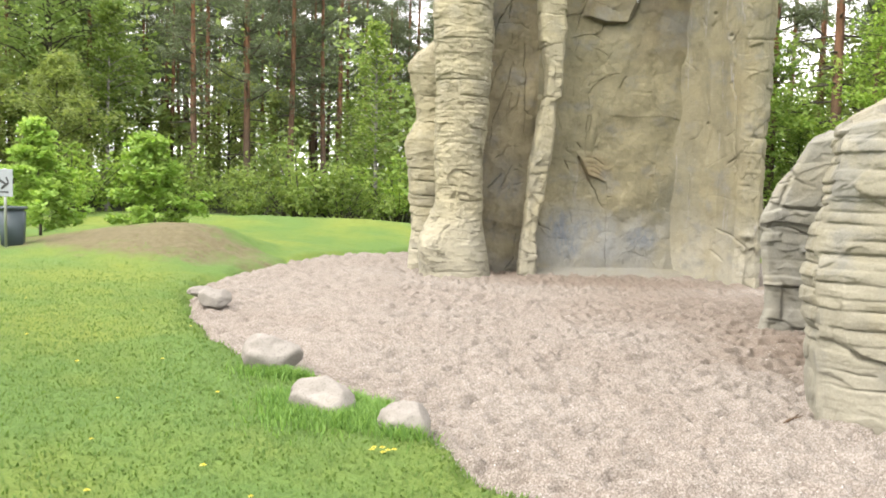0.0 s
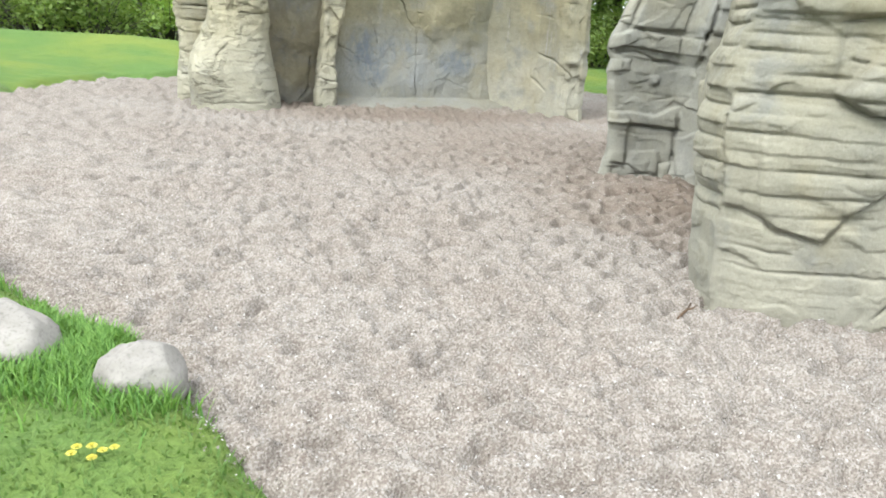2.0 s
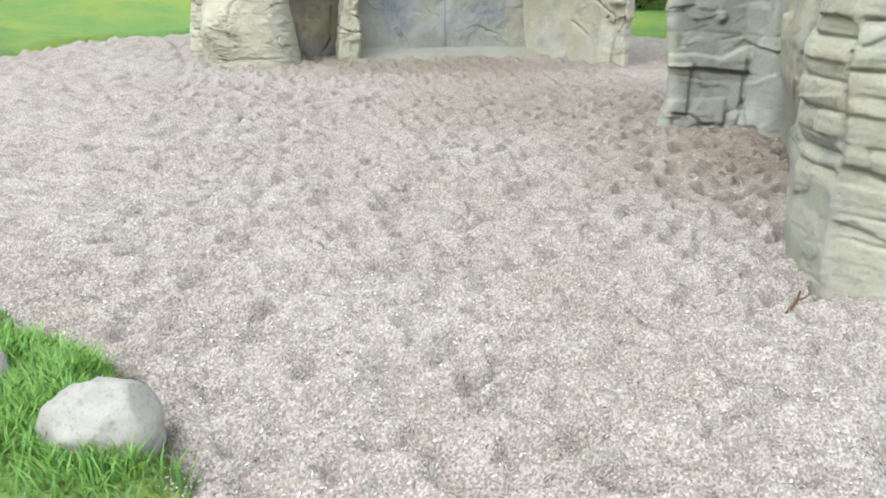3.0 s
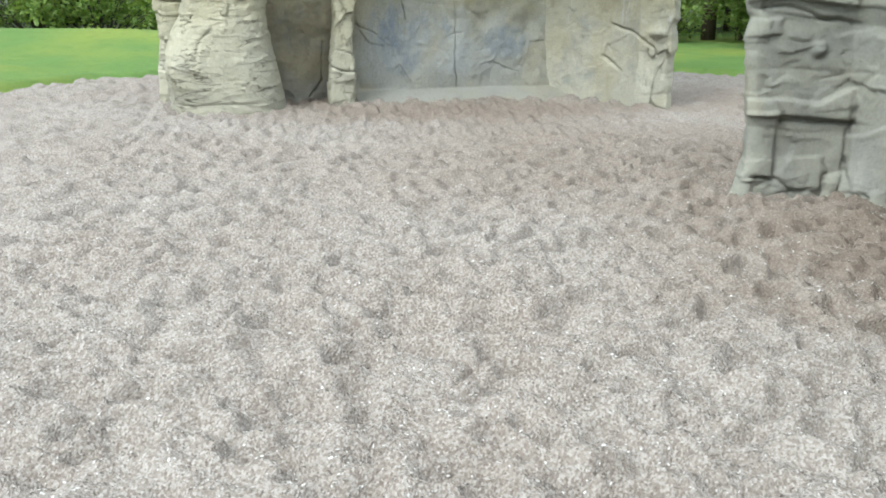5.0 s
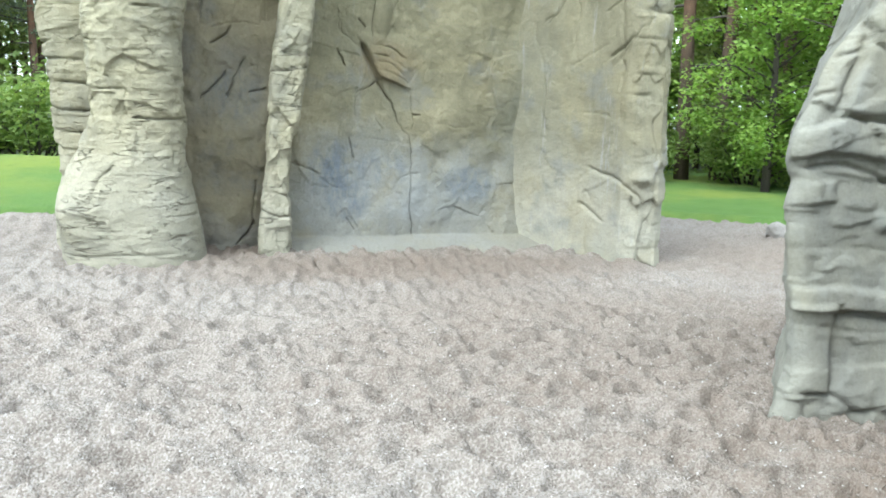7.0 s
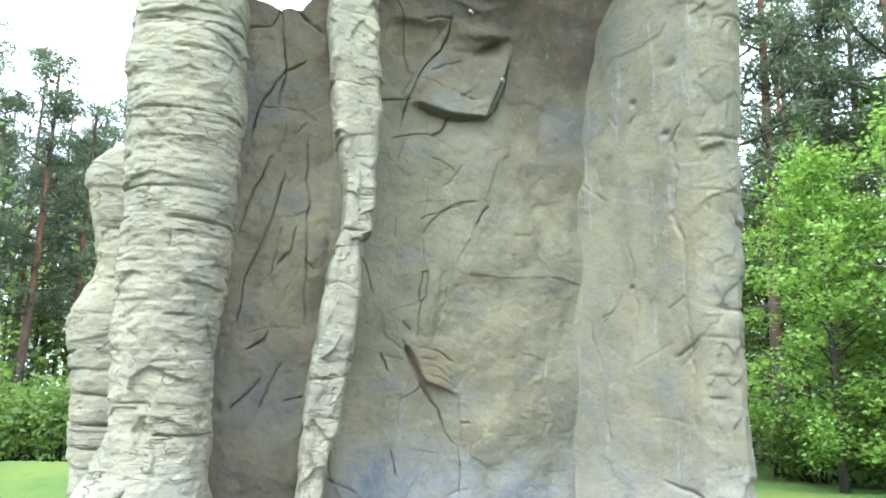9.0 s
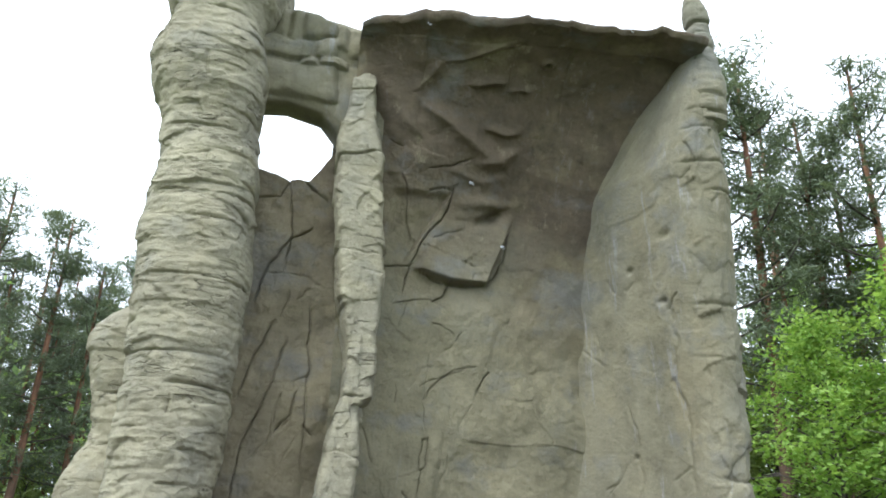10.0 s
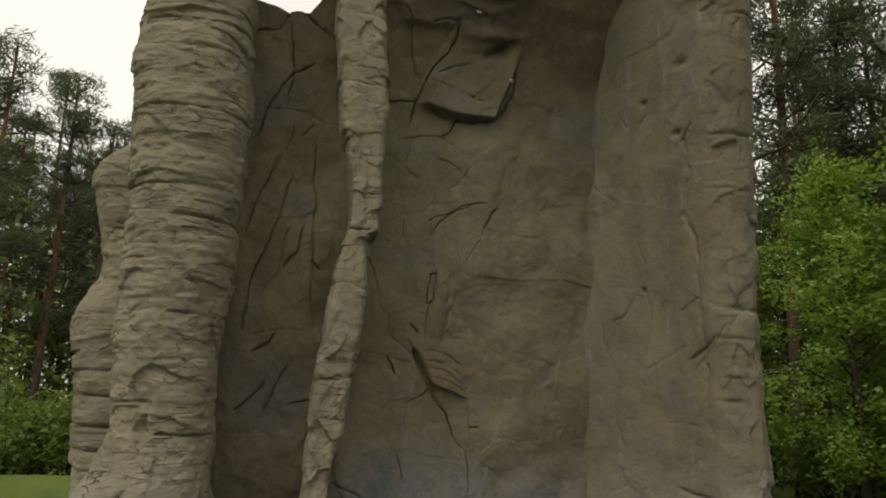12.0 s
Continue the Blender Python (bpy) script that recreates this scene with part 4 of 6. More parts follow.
lx, lv = np.meshgrid(np.linspace(0.4, 1.75, 90), np.linspace(0, 1, 90), indexing="ij")
lo = np.interp(lx, [0.4, 0.6, 0.8, 1.15, 1.3, 1.45, 1.75], [5.70, 5.76, 5.78, 5.69, 5.50, 5.26, 5.16])
hi = np.interp(lx, [0.4, 0.8, 1.2, 1.75], [6.77, 6.77, 6.74, 6.62]) + 0.03 * vnoise(lx * 7, 0, 0, 91)
lz = lo + (hi - lo) * lv
D = 0.02 * fbm(lx * 3, lz * 3, 0, 4, 92) + 0.006 * fbm(lx * 9, lz * 9, 0, 3, 93)
for x0, x1, z0, z1 in ((0.35, 0.58, 6.46, 6.85), (0.58, 0.74, 6.44, 6.85), (0.74, 0.88, 6.44, 6.85), (0.88, 1.22, 6.48, 6.85), (1.22, 1.36, 6.36, 6.85), (1.36, 1.8, 6.30, 6.85), (0.35, 0.98, 6.22, 6.45), (0.98, 1.24, 6.24, 6.46), (0.9, 1.06, 6.12, 6.24), (1.06, 1.36, 6.14, 6.25),
                       (0.35, 1.28, 5.80, 6.17), (1.28, 1.8, 5.3, 6.2)):
    D = D + pillow(lx + 0.03 * vnoise(lx * 5, lz * 5, 0, 94), lz + 0.03 * vnoise(lx * 5, lz * 5, 5, 94), [(0, z0), (2, z0)], [(0, z1), (2, z1)], 0.09, x0, x1, 0.06, 0.35)
edge = np.clip(np.minimum(lv, 1 - lv) * 12, 0, 1)
V = np.stack([lx, 12.88 - 0.8 * D * edge - 0.04 * edge ** 0.5 - 0.12 * lv, lz], -1)
part("lintel", solid_sheet("lintel", local(V, ROCK_AT), (0, 0.28, 0)), ROCK_FIN, rock, "weathered block-built lintel over the hole")

# fin on the far side: inner flank, blocky nose and a pointed tip
nz = 500
z = np.linspace(-0.1, 6.62, nz)[None, :]
corner = [(3.55, 13.75), (3.72, 13.35), (4.02, 12.98), (4.30, 12.58), (4.46, 12.16), (4.60, 12.02), (4.78, 12.0), (4.90, 12.10), (4.97, 12.5), (5.02, 13.2), (4.95, 13.8), (4.2, 13.9)]
ring = np.array(corner + corner[:1])
run = np.concatenate([[0], np.cumsum(np.hypot(*np.diff(ring, axis=0).T))])
# finer over the flank and the nose
u = np.concatenate([np.linspace(run[0], run[1], 8, endpoint=False), np.linspace(run[1], run[8], 250, endpoint=False), np.linspace(run[8], run[-1], 36, endpoint=False)])
qx, qy = np.interp(u, run, ring[:, 0])[:, None], np.interp(u, run, ring[:, 1])[:, None]
for _ in range(3):
    qx, qy = (np.roll(qx, 1, 0) + 2 * qx + np.roll(qx, -1, 0)) / 4, (np.roll(qy, 1, 0) + 2 * qy + np.roll(qy, -1, 0)) / 4
tx, ty = np.roll(qx, -1, 0) - np.roll(qx, 1, 0), np.roll(qy, -1, 0) - np.roll(qy, 1, 0)
ln = np.hypot(tx, ty)
ox, oy = ty / ln, -tx / ln
cxy = (4.93, 12.16)
shrink = np.interp(z, [0, 5.2, 5.9, 6.4, 6.62], [1, 1, 0.68, 0.36, 0.1])
uu, zz = u[:, None] + 0 * z, z + 0 * qx
nose = smooth01((qx - 4.45) / 0.12) * smooth01((12.9 - qy) / 0.4) + 0 * z
flank = smooth01((4.5 - qx) / 0.15) + 0 * z
D = nose * layers(zz, uu, 111, thin=0.2, thick=0.75, out=0.006, groove=0.026, block=0.3, wild=0.006, gape=-0.1) + 0.035 * fbm(uu * 1.3, zz * 0.5, 0, 3, 112) + 0.006 * fbm(uu * 6, zz * 5, 0, 4, 113) + 0.012 * nose * fbm(uu * 3, zz * 2, 0, 3, 114) + facets(uu, zz, 0.6, 0.7, 115, 0.001, 0.012) + nose * (facets(uu, zz, 0.22, 0.34, 116, 0.010, 0.08) + facets(uu, zz, 0.09, 0.12, 117, 0.002, 0.06))
FX = qx + 0 * z
for i, (line, dep, wid) in enumerate([([(4.32, 0.90), (4.46, 0.78), (4.62, 0.60)], 0.07, 0.02), ([(4.24, 0.55), (4.38, 0.38)], 0.05, 0.016), ([(4.15, 3.1), (4.2, 2.6), (4.18, 2.0)], 0.03, 0.010),
                                        ([(4.0, 2.3), (4.12, 2.55)], 0.03, 0.008), ([(4.35, 2.4), (4.42, 2.5)], 0.03, 0.008), ([(4.38, 3.85), (4.42, 4.0)], 0.03, 0.008), ([(4.2, 4.15), (4.24, 4.22)], 0.03, 0.010),
                                        ([(4.42, 1.6), (4.43, 2.2), (4.40, 3.2), (4.42, 4.2)], 0.04, 0.016), ([(4.0, 1.2), (4.02, 1.9)], 0.03, 0.02), ([(4.36, 1.95), (4.48, 2.15)], 0.05, 0.016)]):
    D = D + crack(FX, zz, line, dep * 0.55, wid * 0.45, 400 + i) * (qy < 13.0)
D = D + random_cracks(FX, zz, 3.7, 4.6, 0.4, 5.4, 22, 80, 980, 0.012) * (qy < 13.2)
for hx, hz, r in ((4.22, 4.34, 0.035), (4.38, 3.95, 0.025), (4.40, 4.55, 0.04), (4.17, 2.62, 0.02)):
    D = D - 0.04 * np.exp(-(((FX - hx) / (r * 0.6)) ** 2 + ((zz - hz) / r) ** 2)) * (qy < 13.0)
D = D + 0.035 * flank * np.exp(-(((FX - 4.2) / 0.05) ** 2)) * smooth01((zz - 1.6) / 0.5) * smooth01((4.2 - zz) / 1.0)
D = D + 0.08 * np.exp(-(((FX - 4.62) / 0.07) ** 2 + ((zz - 0.82) / 0.05) ** 2)) * (qy < 12.5)
lean = smooth01((z - 2.4) / 3.9) * (0.35 + 0.65 * smooth01((qx - 3.8) / 0.6))
V = np.stack([cxy[0] + (qx + ox * D - cxy[0]) * shrink - 0.22 * lean, cxy[1] + (qy + oy * D - cxy[1]) * shrink - 0.40 * lean, zz * 0.965], -1)
part("side_fin", grid_mesh("side_fin", local(V, ROCK_AT), closed_u=True, caps=True, flip=False), ROCK_FIN, rock, "pale upright fin with a blocky edge")

V, arc = pillar_points([(5.4, 4.66), (6.3, 4.665), (6.95, 4.60)], [(5.4, 0.15), (6.1, 0.125), (6.3, 0.10), (6.6, 0.11), (6.82, 0.085), (6.92, 0.04), (6.95, 0.01)], 11.80, 1.1, 5.4, 6.95, 50, 110, 171, 3.0, 0.12, 0.6,
                       thin=0.12, thick=0.3, out=0.012, groove=0.04, block=0.4, wild=0.006)
part("pinnacle", grid_mesh("pinnacle", local(V, ROCK_AT), closed_u=True, caps=True), ROCK_FIN, rock, "short blocky pinnacle on the fin")

# back of the rock
bx, bv = np.meshgrid(np.linspace(1.3, 4.95, 60), np.linspace(0, 1, 90), indexing="ij")
bz = -0.1 + bv * 6.7
D = 0.25 * fbm(bx * 0.7, bz * 0.7, 0, 5, 130) + layers(bz, bx, 131, 0.2, 0.6, 0.06, 0.06)
V = np.stack([bx, 14.0 + D * 0.6 - 0.4 * bv ** 3, bz], -1)
part("back_wall", solid_sheet("back_wall", local(V, ROCK_AT), (0, -0.3, 0), flip=True), ROCK_WALL, rock, "rough back of the climbing rock")


# ---- the free boulders ----
def loft_boulder(outline, nth, nz, left, right, seed, topz, features, bedmask, soft=3, plate=0.012, **beds):
    """A bedded boulder: an outline lofted upwards, closed over the top."""
    ring = np.array(outline + outline[:1])
    run = np.concatenate([[0], np.cumsum(np.hypot(*np.diff(ring, axis=0).T))])
    u = np.linspace(0, run[-1], nth, endpoint=False)
    qx, qy = np.interp(u, run, ring[:, 0])[:, None], np.interp(u, run, ring[:, 1])[:, None]
    for _ in range(soft):
        qx, qy = (np.roll(qx, 1, 0) + 2 * qx + np.roll(qx, -1, 0)) / 4, (np.roll(qy, 1, 0) + 2 * qy + np.roll(qy, -1, 0)) / 4
    cx, cy = float(qx.mean()), float(qy.mean())
    tx, ty = np.roll(qx, -1, 0) - np.roll(qx, 1, 0), np.roll(qy, -1, 0) - np.roll(qy, 1, 0)
    ln = np.hypot(tx, ty)
    ox, oy = ty / ln, -tx / ln
    v = np.linspace(0, 1, nz)[None, :]
    side = np.clip(v / 0.84, 0, 1)
    cap = np.clip((v - 0.84) / 0.16, 0, 1)
    h = topz(qx, qy)
    z = -0.1 + (h + 0.1) * side + 0 * qx
    k = np.where(cap > 0, np.cos(cap * math.pi / 2) ** 0.28, 1.0) + 0 * qx
    x0, x1 = float(qx.min()), float(qx.max())
    xl, xr = smoothed(z, left, 0.04), smoothed(z, right, 0.04)
    x = xl + (xr - xl) * (qx - x0) / (x1 - x0)
    x = cx + (x - cx) * k
    y = cy + (qy - cy) * k * (1 - 0.03 * z)
    uu = u[:, None] + 0 * v
    D = layers(z, uu, seed, **beds) * bedmask(x, z) + 0.025 * fbm(uu * 1.2, z * 1.2, 0, 2, seed + 1) + 0.005 * fbm(uu * 5, z * 6, 0, 4, seed + 2)
    D = D + facets(uu, z, 0.42, 0.30, seed + 8, plate, 0.05) + facets(uu, z, 0.14, 0.11, seed + 9, 0.0015, 0.05)
    D = D + features(x, y, z, uu) * smooth01((-oy - 0.25) / 0.4)
    D = D * (1 - cap)
    z = z + 0.05 * np.sin(cap * math.pi / 2) + cap * (0.06 * fbm(x * 2.5, y * 2.5, 0, 4, seed + 3) + facets(x, y, 0.3, 0.3, seed + 4, 0.035, 0.12))
    return np.stack([x + ox * D, y + oy * D, z], -1)


FRONT_CRACKS = [
    ([(2.78, 1.13), (2.92, 1.06), (3.10, 1.05), (3.23, 1.11), (3.40, 1.21), (3.65, 1.26), (3.95, 1.26)], 0.06, 0.012),
    ([(2.80, 1.46), (2.92, 1.47), (3.05, 1.47)], 0.07, 0.014), ([(2.96, 1.52), (3.10, 1.66), (3.25, 1.81)], 0.05, 0.012), ([(3.26, 1.81), (3.26, 1.97)], 0.04, 0.010), ([(3.00, 1.95), (3.02, 1.80)], 0.04, 0.010),
    ([(3.09, 1.04), (3.11, 0.90), (3.08, 0.76)], 0.05, 0.011), ([(3.35, 0.99), (3.28, 0.85), (3.20, 0.72)], 0.05, 0.011), ([(3.20, 0.70), (3.55, 0.68), (3.95, 0.67)], 0.05, 0.011),
    ([(3.13, 0.74), (2.94, 0.58), (2.83, 0.43), (2.65, 0.47), (2.50, 0.55)], 0.05, 0.012), ([(2.80, 1.16), (2.78, 1.44)], 0.03, 0.012), ([(2.84, 1.27), (2.96, 1.26)], 0.04, 0.010), ([(2.82, 1.37), (3.00, 1.37)], 0.04, 0.010),
    ([(2.50, 0.24), (2.78, 0.25), (3.00, 0.27), (3.36, 0.27), (3.85, 0.20)], 0.04, 0.010), ([(3.38, 0.31), (3.26, 0.20), (3.17, 0.05)], 0.05, 0.010), ([(3.42, 0.36), (3.95, 0.37)], 0.03, 0.010),
    ([(2.84, 0.72), (2.98, 0.66), (3.05, 0.68)], 0.03, 0.009), ([(3.45, 0.84), (3.38, 0.76)], 0.03, 0.010), ([(2.45, 0.36), (2.75, 0.35)], 0.03, 0.009), ([(3.50, 1.44), (3.58, 1.36)], 0.02, 0.010),
]


def front_features(x, y, z, u):
    # the great bulge and the blocks stacked round it
    f = pillow(x, z, [(2.80, 1.12), (2.92, 1.05), (3.10, 1.05), (3.23, 1.11), (3.40, 1.21), (3.80, 1.25), (4.1, 1.25)], [(2.80, 1.14), (2.94, 1.31), (3.03, 1.47), (3.18, 1.53), (3.39, 1.55), (4.1, 1.56)], 0.17, 2.79, 4.2)
    f = f + pillow(x, z, [(2.98, 1.52), (3.18, 1.53), (3.36, 1.60)], [(2.98, 1.54), (3.10, 1.66), (3.25, 1.80), (3.40, 1.83)], 0.14, 2.98, 3.40)
    f = f + pillow(x, z, [(3.34, 1.56), (4.1, 1.56)], [(3.34, 1.62), (3.45, 1.72), (4.1, 1.71)], 0.08, 3.34, 4.2) + pillow(x, z, [(3.26, 1.82), (3.42, 1.74), (4.1, 1.71)], [(3.26, 2.2), (4.1, 2.3)], 0.10, 3.27, 4.2)
    f = f + pillow(x, z, [(3.00, 1.81), (3.27, 1.83)], [(3.00, 1.93), (3.27, 1.97)], 0.09, 3.01, 3.26) + pillow(x, z, [(2.4, 1.47), (3.0, 1.48)], [(2.4, 1.84), (2.85, 1.84), (3.0, 1.70)], 0.07, 2.5, 3.02)
    f = f + pillow(x, z, [(3.22, 0.70), (3.55, 0.69), (4.1, 0.66)], [(3.22, 0.72), (3.30, 0.96), (3.36, 0.99), (4.1, 1.02)], 0.11, 3.22, 4.2) + pillow(x, z, [(3.10, 0.76), (3.22, 0.74), (3.36, 1.0), (4.1, 1.03)], [(3.10, 1.08), (3.40, 1.20), (4.1, 1.24)], 0.05, 3.10, 4.2)
    f = f + pillow(x, z, [(3.36, 0.40), (3.56, 0.43)], [(3.36, 0.47), (3.56, 0.55)], 0.06, 3.36, 3.57) + pillow(x, z, [(3.58, 0.42), (4.1, 0.40)], [(3.58, 0.55), (4.1, 0.54)], 0.05, 3.58, 4.2)
    f = f + pillow(x, z, [(2.4, 0.58), (2.52, 0.55), (2.65, 0.48), (2.83, 0.43), (2.94, 0.58), (3.13, 0.74)], [(2.4, 1.08), (3.13, 1.05)], 0.07, 2.35, 3.13, 0.05, 0.25)
    f = f - 0.06 * np.exp(-(((x - 2.90) / 0.12) ** 4 + ((z - 1.33) / 0.13) ** 4)) * smooth01((3.02 - x) / 0.05)
    f = f - 0.10 * np.exp(-(((x - 3.72) / 0.025) ** 2 + ((z - 1.11) / 0.018) ** 2))
    f = f * 0.72
    for i, (line, dep, wid) in enumerate(FRONT_CRACKS):
        f = f + crack(x, z, line, dep * 0.45, wid * 0.65, 500 + i)
    return f * (1 - 0.85 * smooth01((x - 3.72) / 0.2))


front_boulder = thing("climbing_boulder", (3.4, 5.3, 0), "chest-high layered beige boulder with bulging ledges in gravel", "boulder", "free climbing boulders")
V = loft_boulder([(2.55, 5.12), (2.66, 4.93), (3.0, 4.76), (3.45, 4.68), (3.86, 4.68), (3.95, 4.86), (3.98, 5.3), (3.9, 5.8), (3.4, 6.1), (2.9, 5.9), (2.62, 5.45)], 350, 310,
                 [(0, 2.55), (0.58, 2.47), (0.92, 2.40), (1.26, 2.45), (1.6, 2.51), (1.87, 2.55), (2.05, 2.62), (2.3, 2.72)], [(0, 3.95), (0.22, 3.92), (0.25, 3.99), (0.36, 3.99), (0.40, 3.94), (0.52, 3.95), (0.56, 4.0), (0.64, 3.99), (0.68, 4.05), (1.0, 4.06), (1.26, 4.07), (1.30, 4.05), (1.64, 4.02), (1.96, 3.97), (2.3, 3.93)],
                 141, lambda x, y: np.interp(x, [2.5, 2.75, 3.1, 3.4, 3.7, 4.0], [1.88, 1.95, 1.99, 2.01, 2.08, 2.12]) + 0.10 * np.exp(-(((x - 3.15) / 0.28) ** 2)) * smooth01((y - 5.4) / 0.3), front_features,
                 lambda x, z: 0.10 + 0.90 * smooth01((3.08 - x) / 0.12) * smooth01((z - 0.42) / 0.1), 2, 0.008,
                 thin=0.07, thick=0.14, out=0.016, groove=0.016, tilt=-0.03, block=0.45, wild=0.004, warp=0.45, slit=0.007, tail=0.15, gape=0.2)
part("rock_body", grid_mesh("rock_body", local(V, (3.4, 5.3, 0)), closed_u=True, caps=True), ROCK_FRONT, front_boulder)


def back_features(x, y, z, u):
    f = pillow(x, z, [(3.30, 1.13), (3.47, 1.18), (3.61, 1.17), (3.75, 1.15), (4.1, 1.12)], [(3.30, 1.24), (3.53, 1.32), (3.70, 1.30), (4.1, 1.26)], 0.11, 3.28, 4.12, 0.04, 0.14)
    f = f + pillow(x, z, [(3.46, 1.10), (3.75, 1.06), (4.1, 1.02)], [(3.46, 1.19), (3.75, 1.16), (4.1, 1.13)], 0.025, 3.45, 4.1, 0.04, 0.14) + pillow(x, z, [(3.3, 0.95), (3.54, 0.97)], [(3.3, 1.05), (3.54, 1.06)], 0.05, 3.3, 3.55, 0.04, 0.14)
    f = f + pillow(x, z, [(3.3, 0.50), (3.58, 0.51), (3.84, 0.49), (4.1, 0.46)], [(3.3, 0.60), (3.60, 0.61), (3.84, 0.58), (4.1, 0.70)], 0.08, 3.3, 4.1, 0.04, 0.14)
    f = f + 0.06 * smooth01((3.60 - x) / 0.03) * smooth01((z - 0.10) / 0.05) * smooth01((0.55 - z) / 0.05)
    d = np.hypot(x - 3.79, z - 0.89)
    f = f + 0.085 * np.exp(-((d / 0.042) ** 4)) - 0.02 * np.exp(-(((x - 3.79) / 0.03) ** 2 + ((z - 0.90) / 0.008) ** 2))
    f = f + pillow(x, z, [(3.3, -0.1), (3.47, -0.1)], [(3.3, 0.12), (3.47, 0.13)], 0.05, 3.3, 3.475, 0.03, 0.14) + pillow(x, z, [(3.92, -0.1), (4.1, -0.1)], [(3.92, 0.13), (4.1, 0.17)], 0.06, 3.93, 4.09, 0.02, 0.14)
    f = f + pillow(x, z, [(3.63, 0.05), (3.92, 0.05)], [(3.63, 0.25), (3.92, 0.26)], 0.03, 3.62, 3.92, 0.04, 0.14)
    f = f * 0.54
    # upper slab behind a broken left edge
    f = f + 0.05 * smooth01((x - 3.50 - 0.35 * (z - 1.35)) / 0.02) * smooth01((z - 1.30) / 0.05)
    for i, (line, dep) in enumerate([([(3.36, 1.12), (3.58, 1.12), (3.74, 1.08), (4.05, 1.03)], 0.07), ([(4.08, -0.1), (4.06, 0.7), (4.10, 1.2), (4.22, 1.8)], 0.13), ([(3.57, 0.50), (3.84, 0.48), (4.08, 0.45)], 0.05),
                                       ([(3.45, 0.14), (3.62, 0.12), (3.74, 0.05), (3.86, 0.07)], 0.06), ([(3.93, 0.16), (3.92, -0.05)], 0.06), ([(3.48, 1.26), (3.50, 1.18)], 0.03), ([(3.36, 1.40), (3.50, 1.42)], 0.05), ([(3.42, 1.55), (3.56, 1.58)], 0.05),
                                       ([(3.50, 1.32), (3.57, 1.55), (3.66, 1.80)], 0.04), ([(3.62, 1.62), (3.85, 1.55)], 0.03), ([(3.80, 0.70), (3.95, 0.75)], 0.02), ([(3.68, 1.28), (3.70, 1.18)], 0.03)]):
        f = f + crack(x, z, line, dep * 0.6, 0.008, 600 + i)
    return f * (0.45 + 0.55 * smooth01((x - 3.36) / 0.10))


back_boulder = thing("climbing_boulder", (4.1, 8.8, 0), "grey head-high boulder with a knob and two ledges in gravel", "boulder", "free climbing boulders")
V = loft_boulder([(3.56, 8.55), (3.38, 8.34), (3.42, 8.29), (3.75, 8.26), (4.03, 8.24), (4.12, 8.02), (4.45, 7.88), (4.85, 8.05), (5.05, 8.6), (4.9, 9.3), (4.5, 9.6), (4.05, 9.2)], 310, 270,
                 [(0, 3.38), (0.15, 3.42), (0.25, 3.46), (0.56, 3.42), (0.96, 3.36), (1.05, 3.39), (1.14, 3.33), (1.24, 3.35), (1.4, 3.42), (1.6, 3.52), (1.75, 3.66), (2.1, 3.86), (2.4, 4.0)], [(0, 5.05), (1.2, 5.0), (2.3, 4.85)],
                 151, lambda x, y: np.interp(x, [3.3, 3.7, 4.1, 4.6, 5.0], [1.98, 2.06, 2.12, 2.18, 2.1]), back_features, lambda x, z: 0.3, 1, 0.005,
                 thin=0.3, thick=0.7, out=0.005, groove=0.014, tilt=-0.05, block=0.9, wild=0.002)
part("rock_body", grid_mesh("rock_body", local(V, (4.1, 8.8, 0)), closed_u=True, caps=True), ROCK_GREY, back_boulder)


mid_boulder = thing("climbing_boulder", (4.2, 7.0, 0), "pale leaning boulder slab wedged behind the layered boulder in gravel", "boulder", "free climbing boulders")


def slab_features(x, y, z, u):
    return pillow(x, z, [(3.0, 0.25), (5.0, 0.25)], [(3.0, 1.18), (5.0, 1.3)], 0.05, 3.0, 4.2) + crack(x, z, [(3.1, 1.20), (3.6, 1.24), (4.1, 1.30)], 0.05, 0.010, 640)


V = loft_boulder([(3.42, 6.35), (3.75, 6.12), (4.3, 6.05), (4.9, 6.2), (5.0, 7.2), (4.85, 7.8), (4.35, 7.85), (4.05, 7.6), (3.72, 7.0)], 220, 200,
                 [(0, 3.42), (0.3, 3.32), (0.6, 3.17), (0.9, 3.10), (1.15, 3.14), (1.25, 3.26), (1.7, 3.46), (2.0, 3.6)], [(0, 5.0), (1.2, 4.95), (2.2, 4.85)],
                 161, lambda x, y: np.interp(x, [3.3, 3.8, 4.3, 5.0], [1.62, 1.78, 1.86, 1.8]), slab_features, lambda x, z: 0.5, 2, 0.006,
                 thin=0.35, thick=0.8, out=0.008, groove=0.025, tilt=0.05, block=0.9, wild=0.003)
part("rock_body", grid_mesh("rock_body", local(V, (4.2, 7.0, 0)), closed_u=True, caps=True), ROCK_FRONT, mid_boulder)


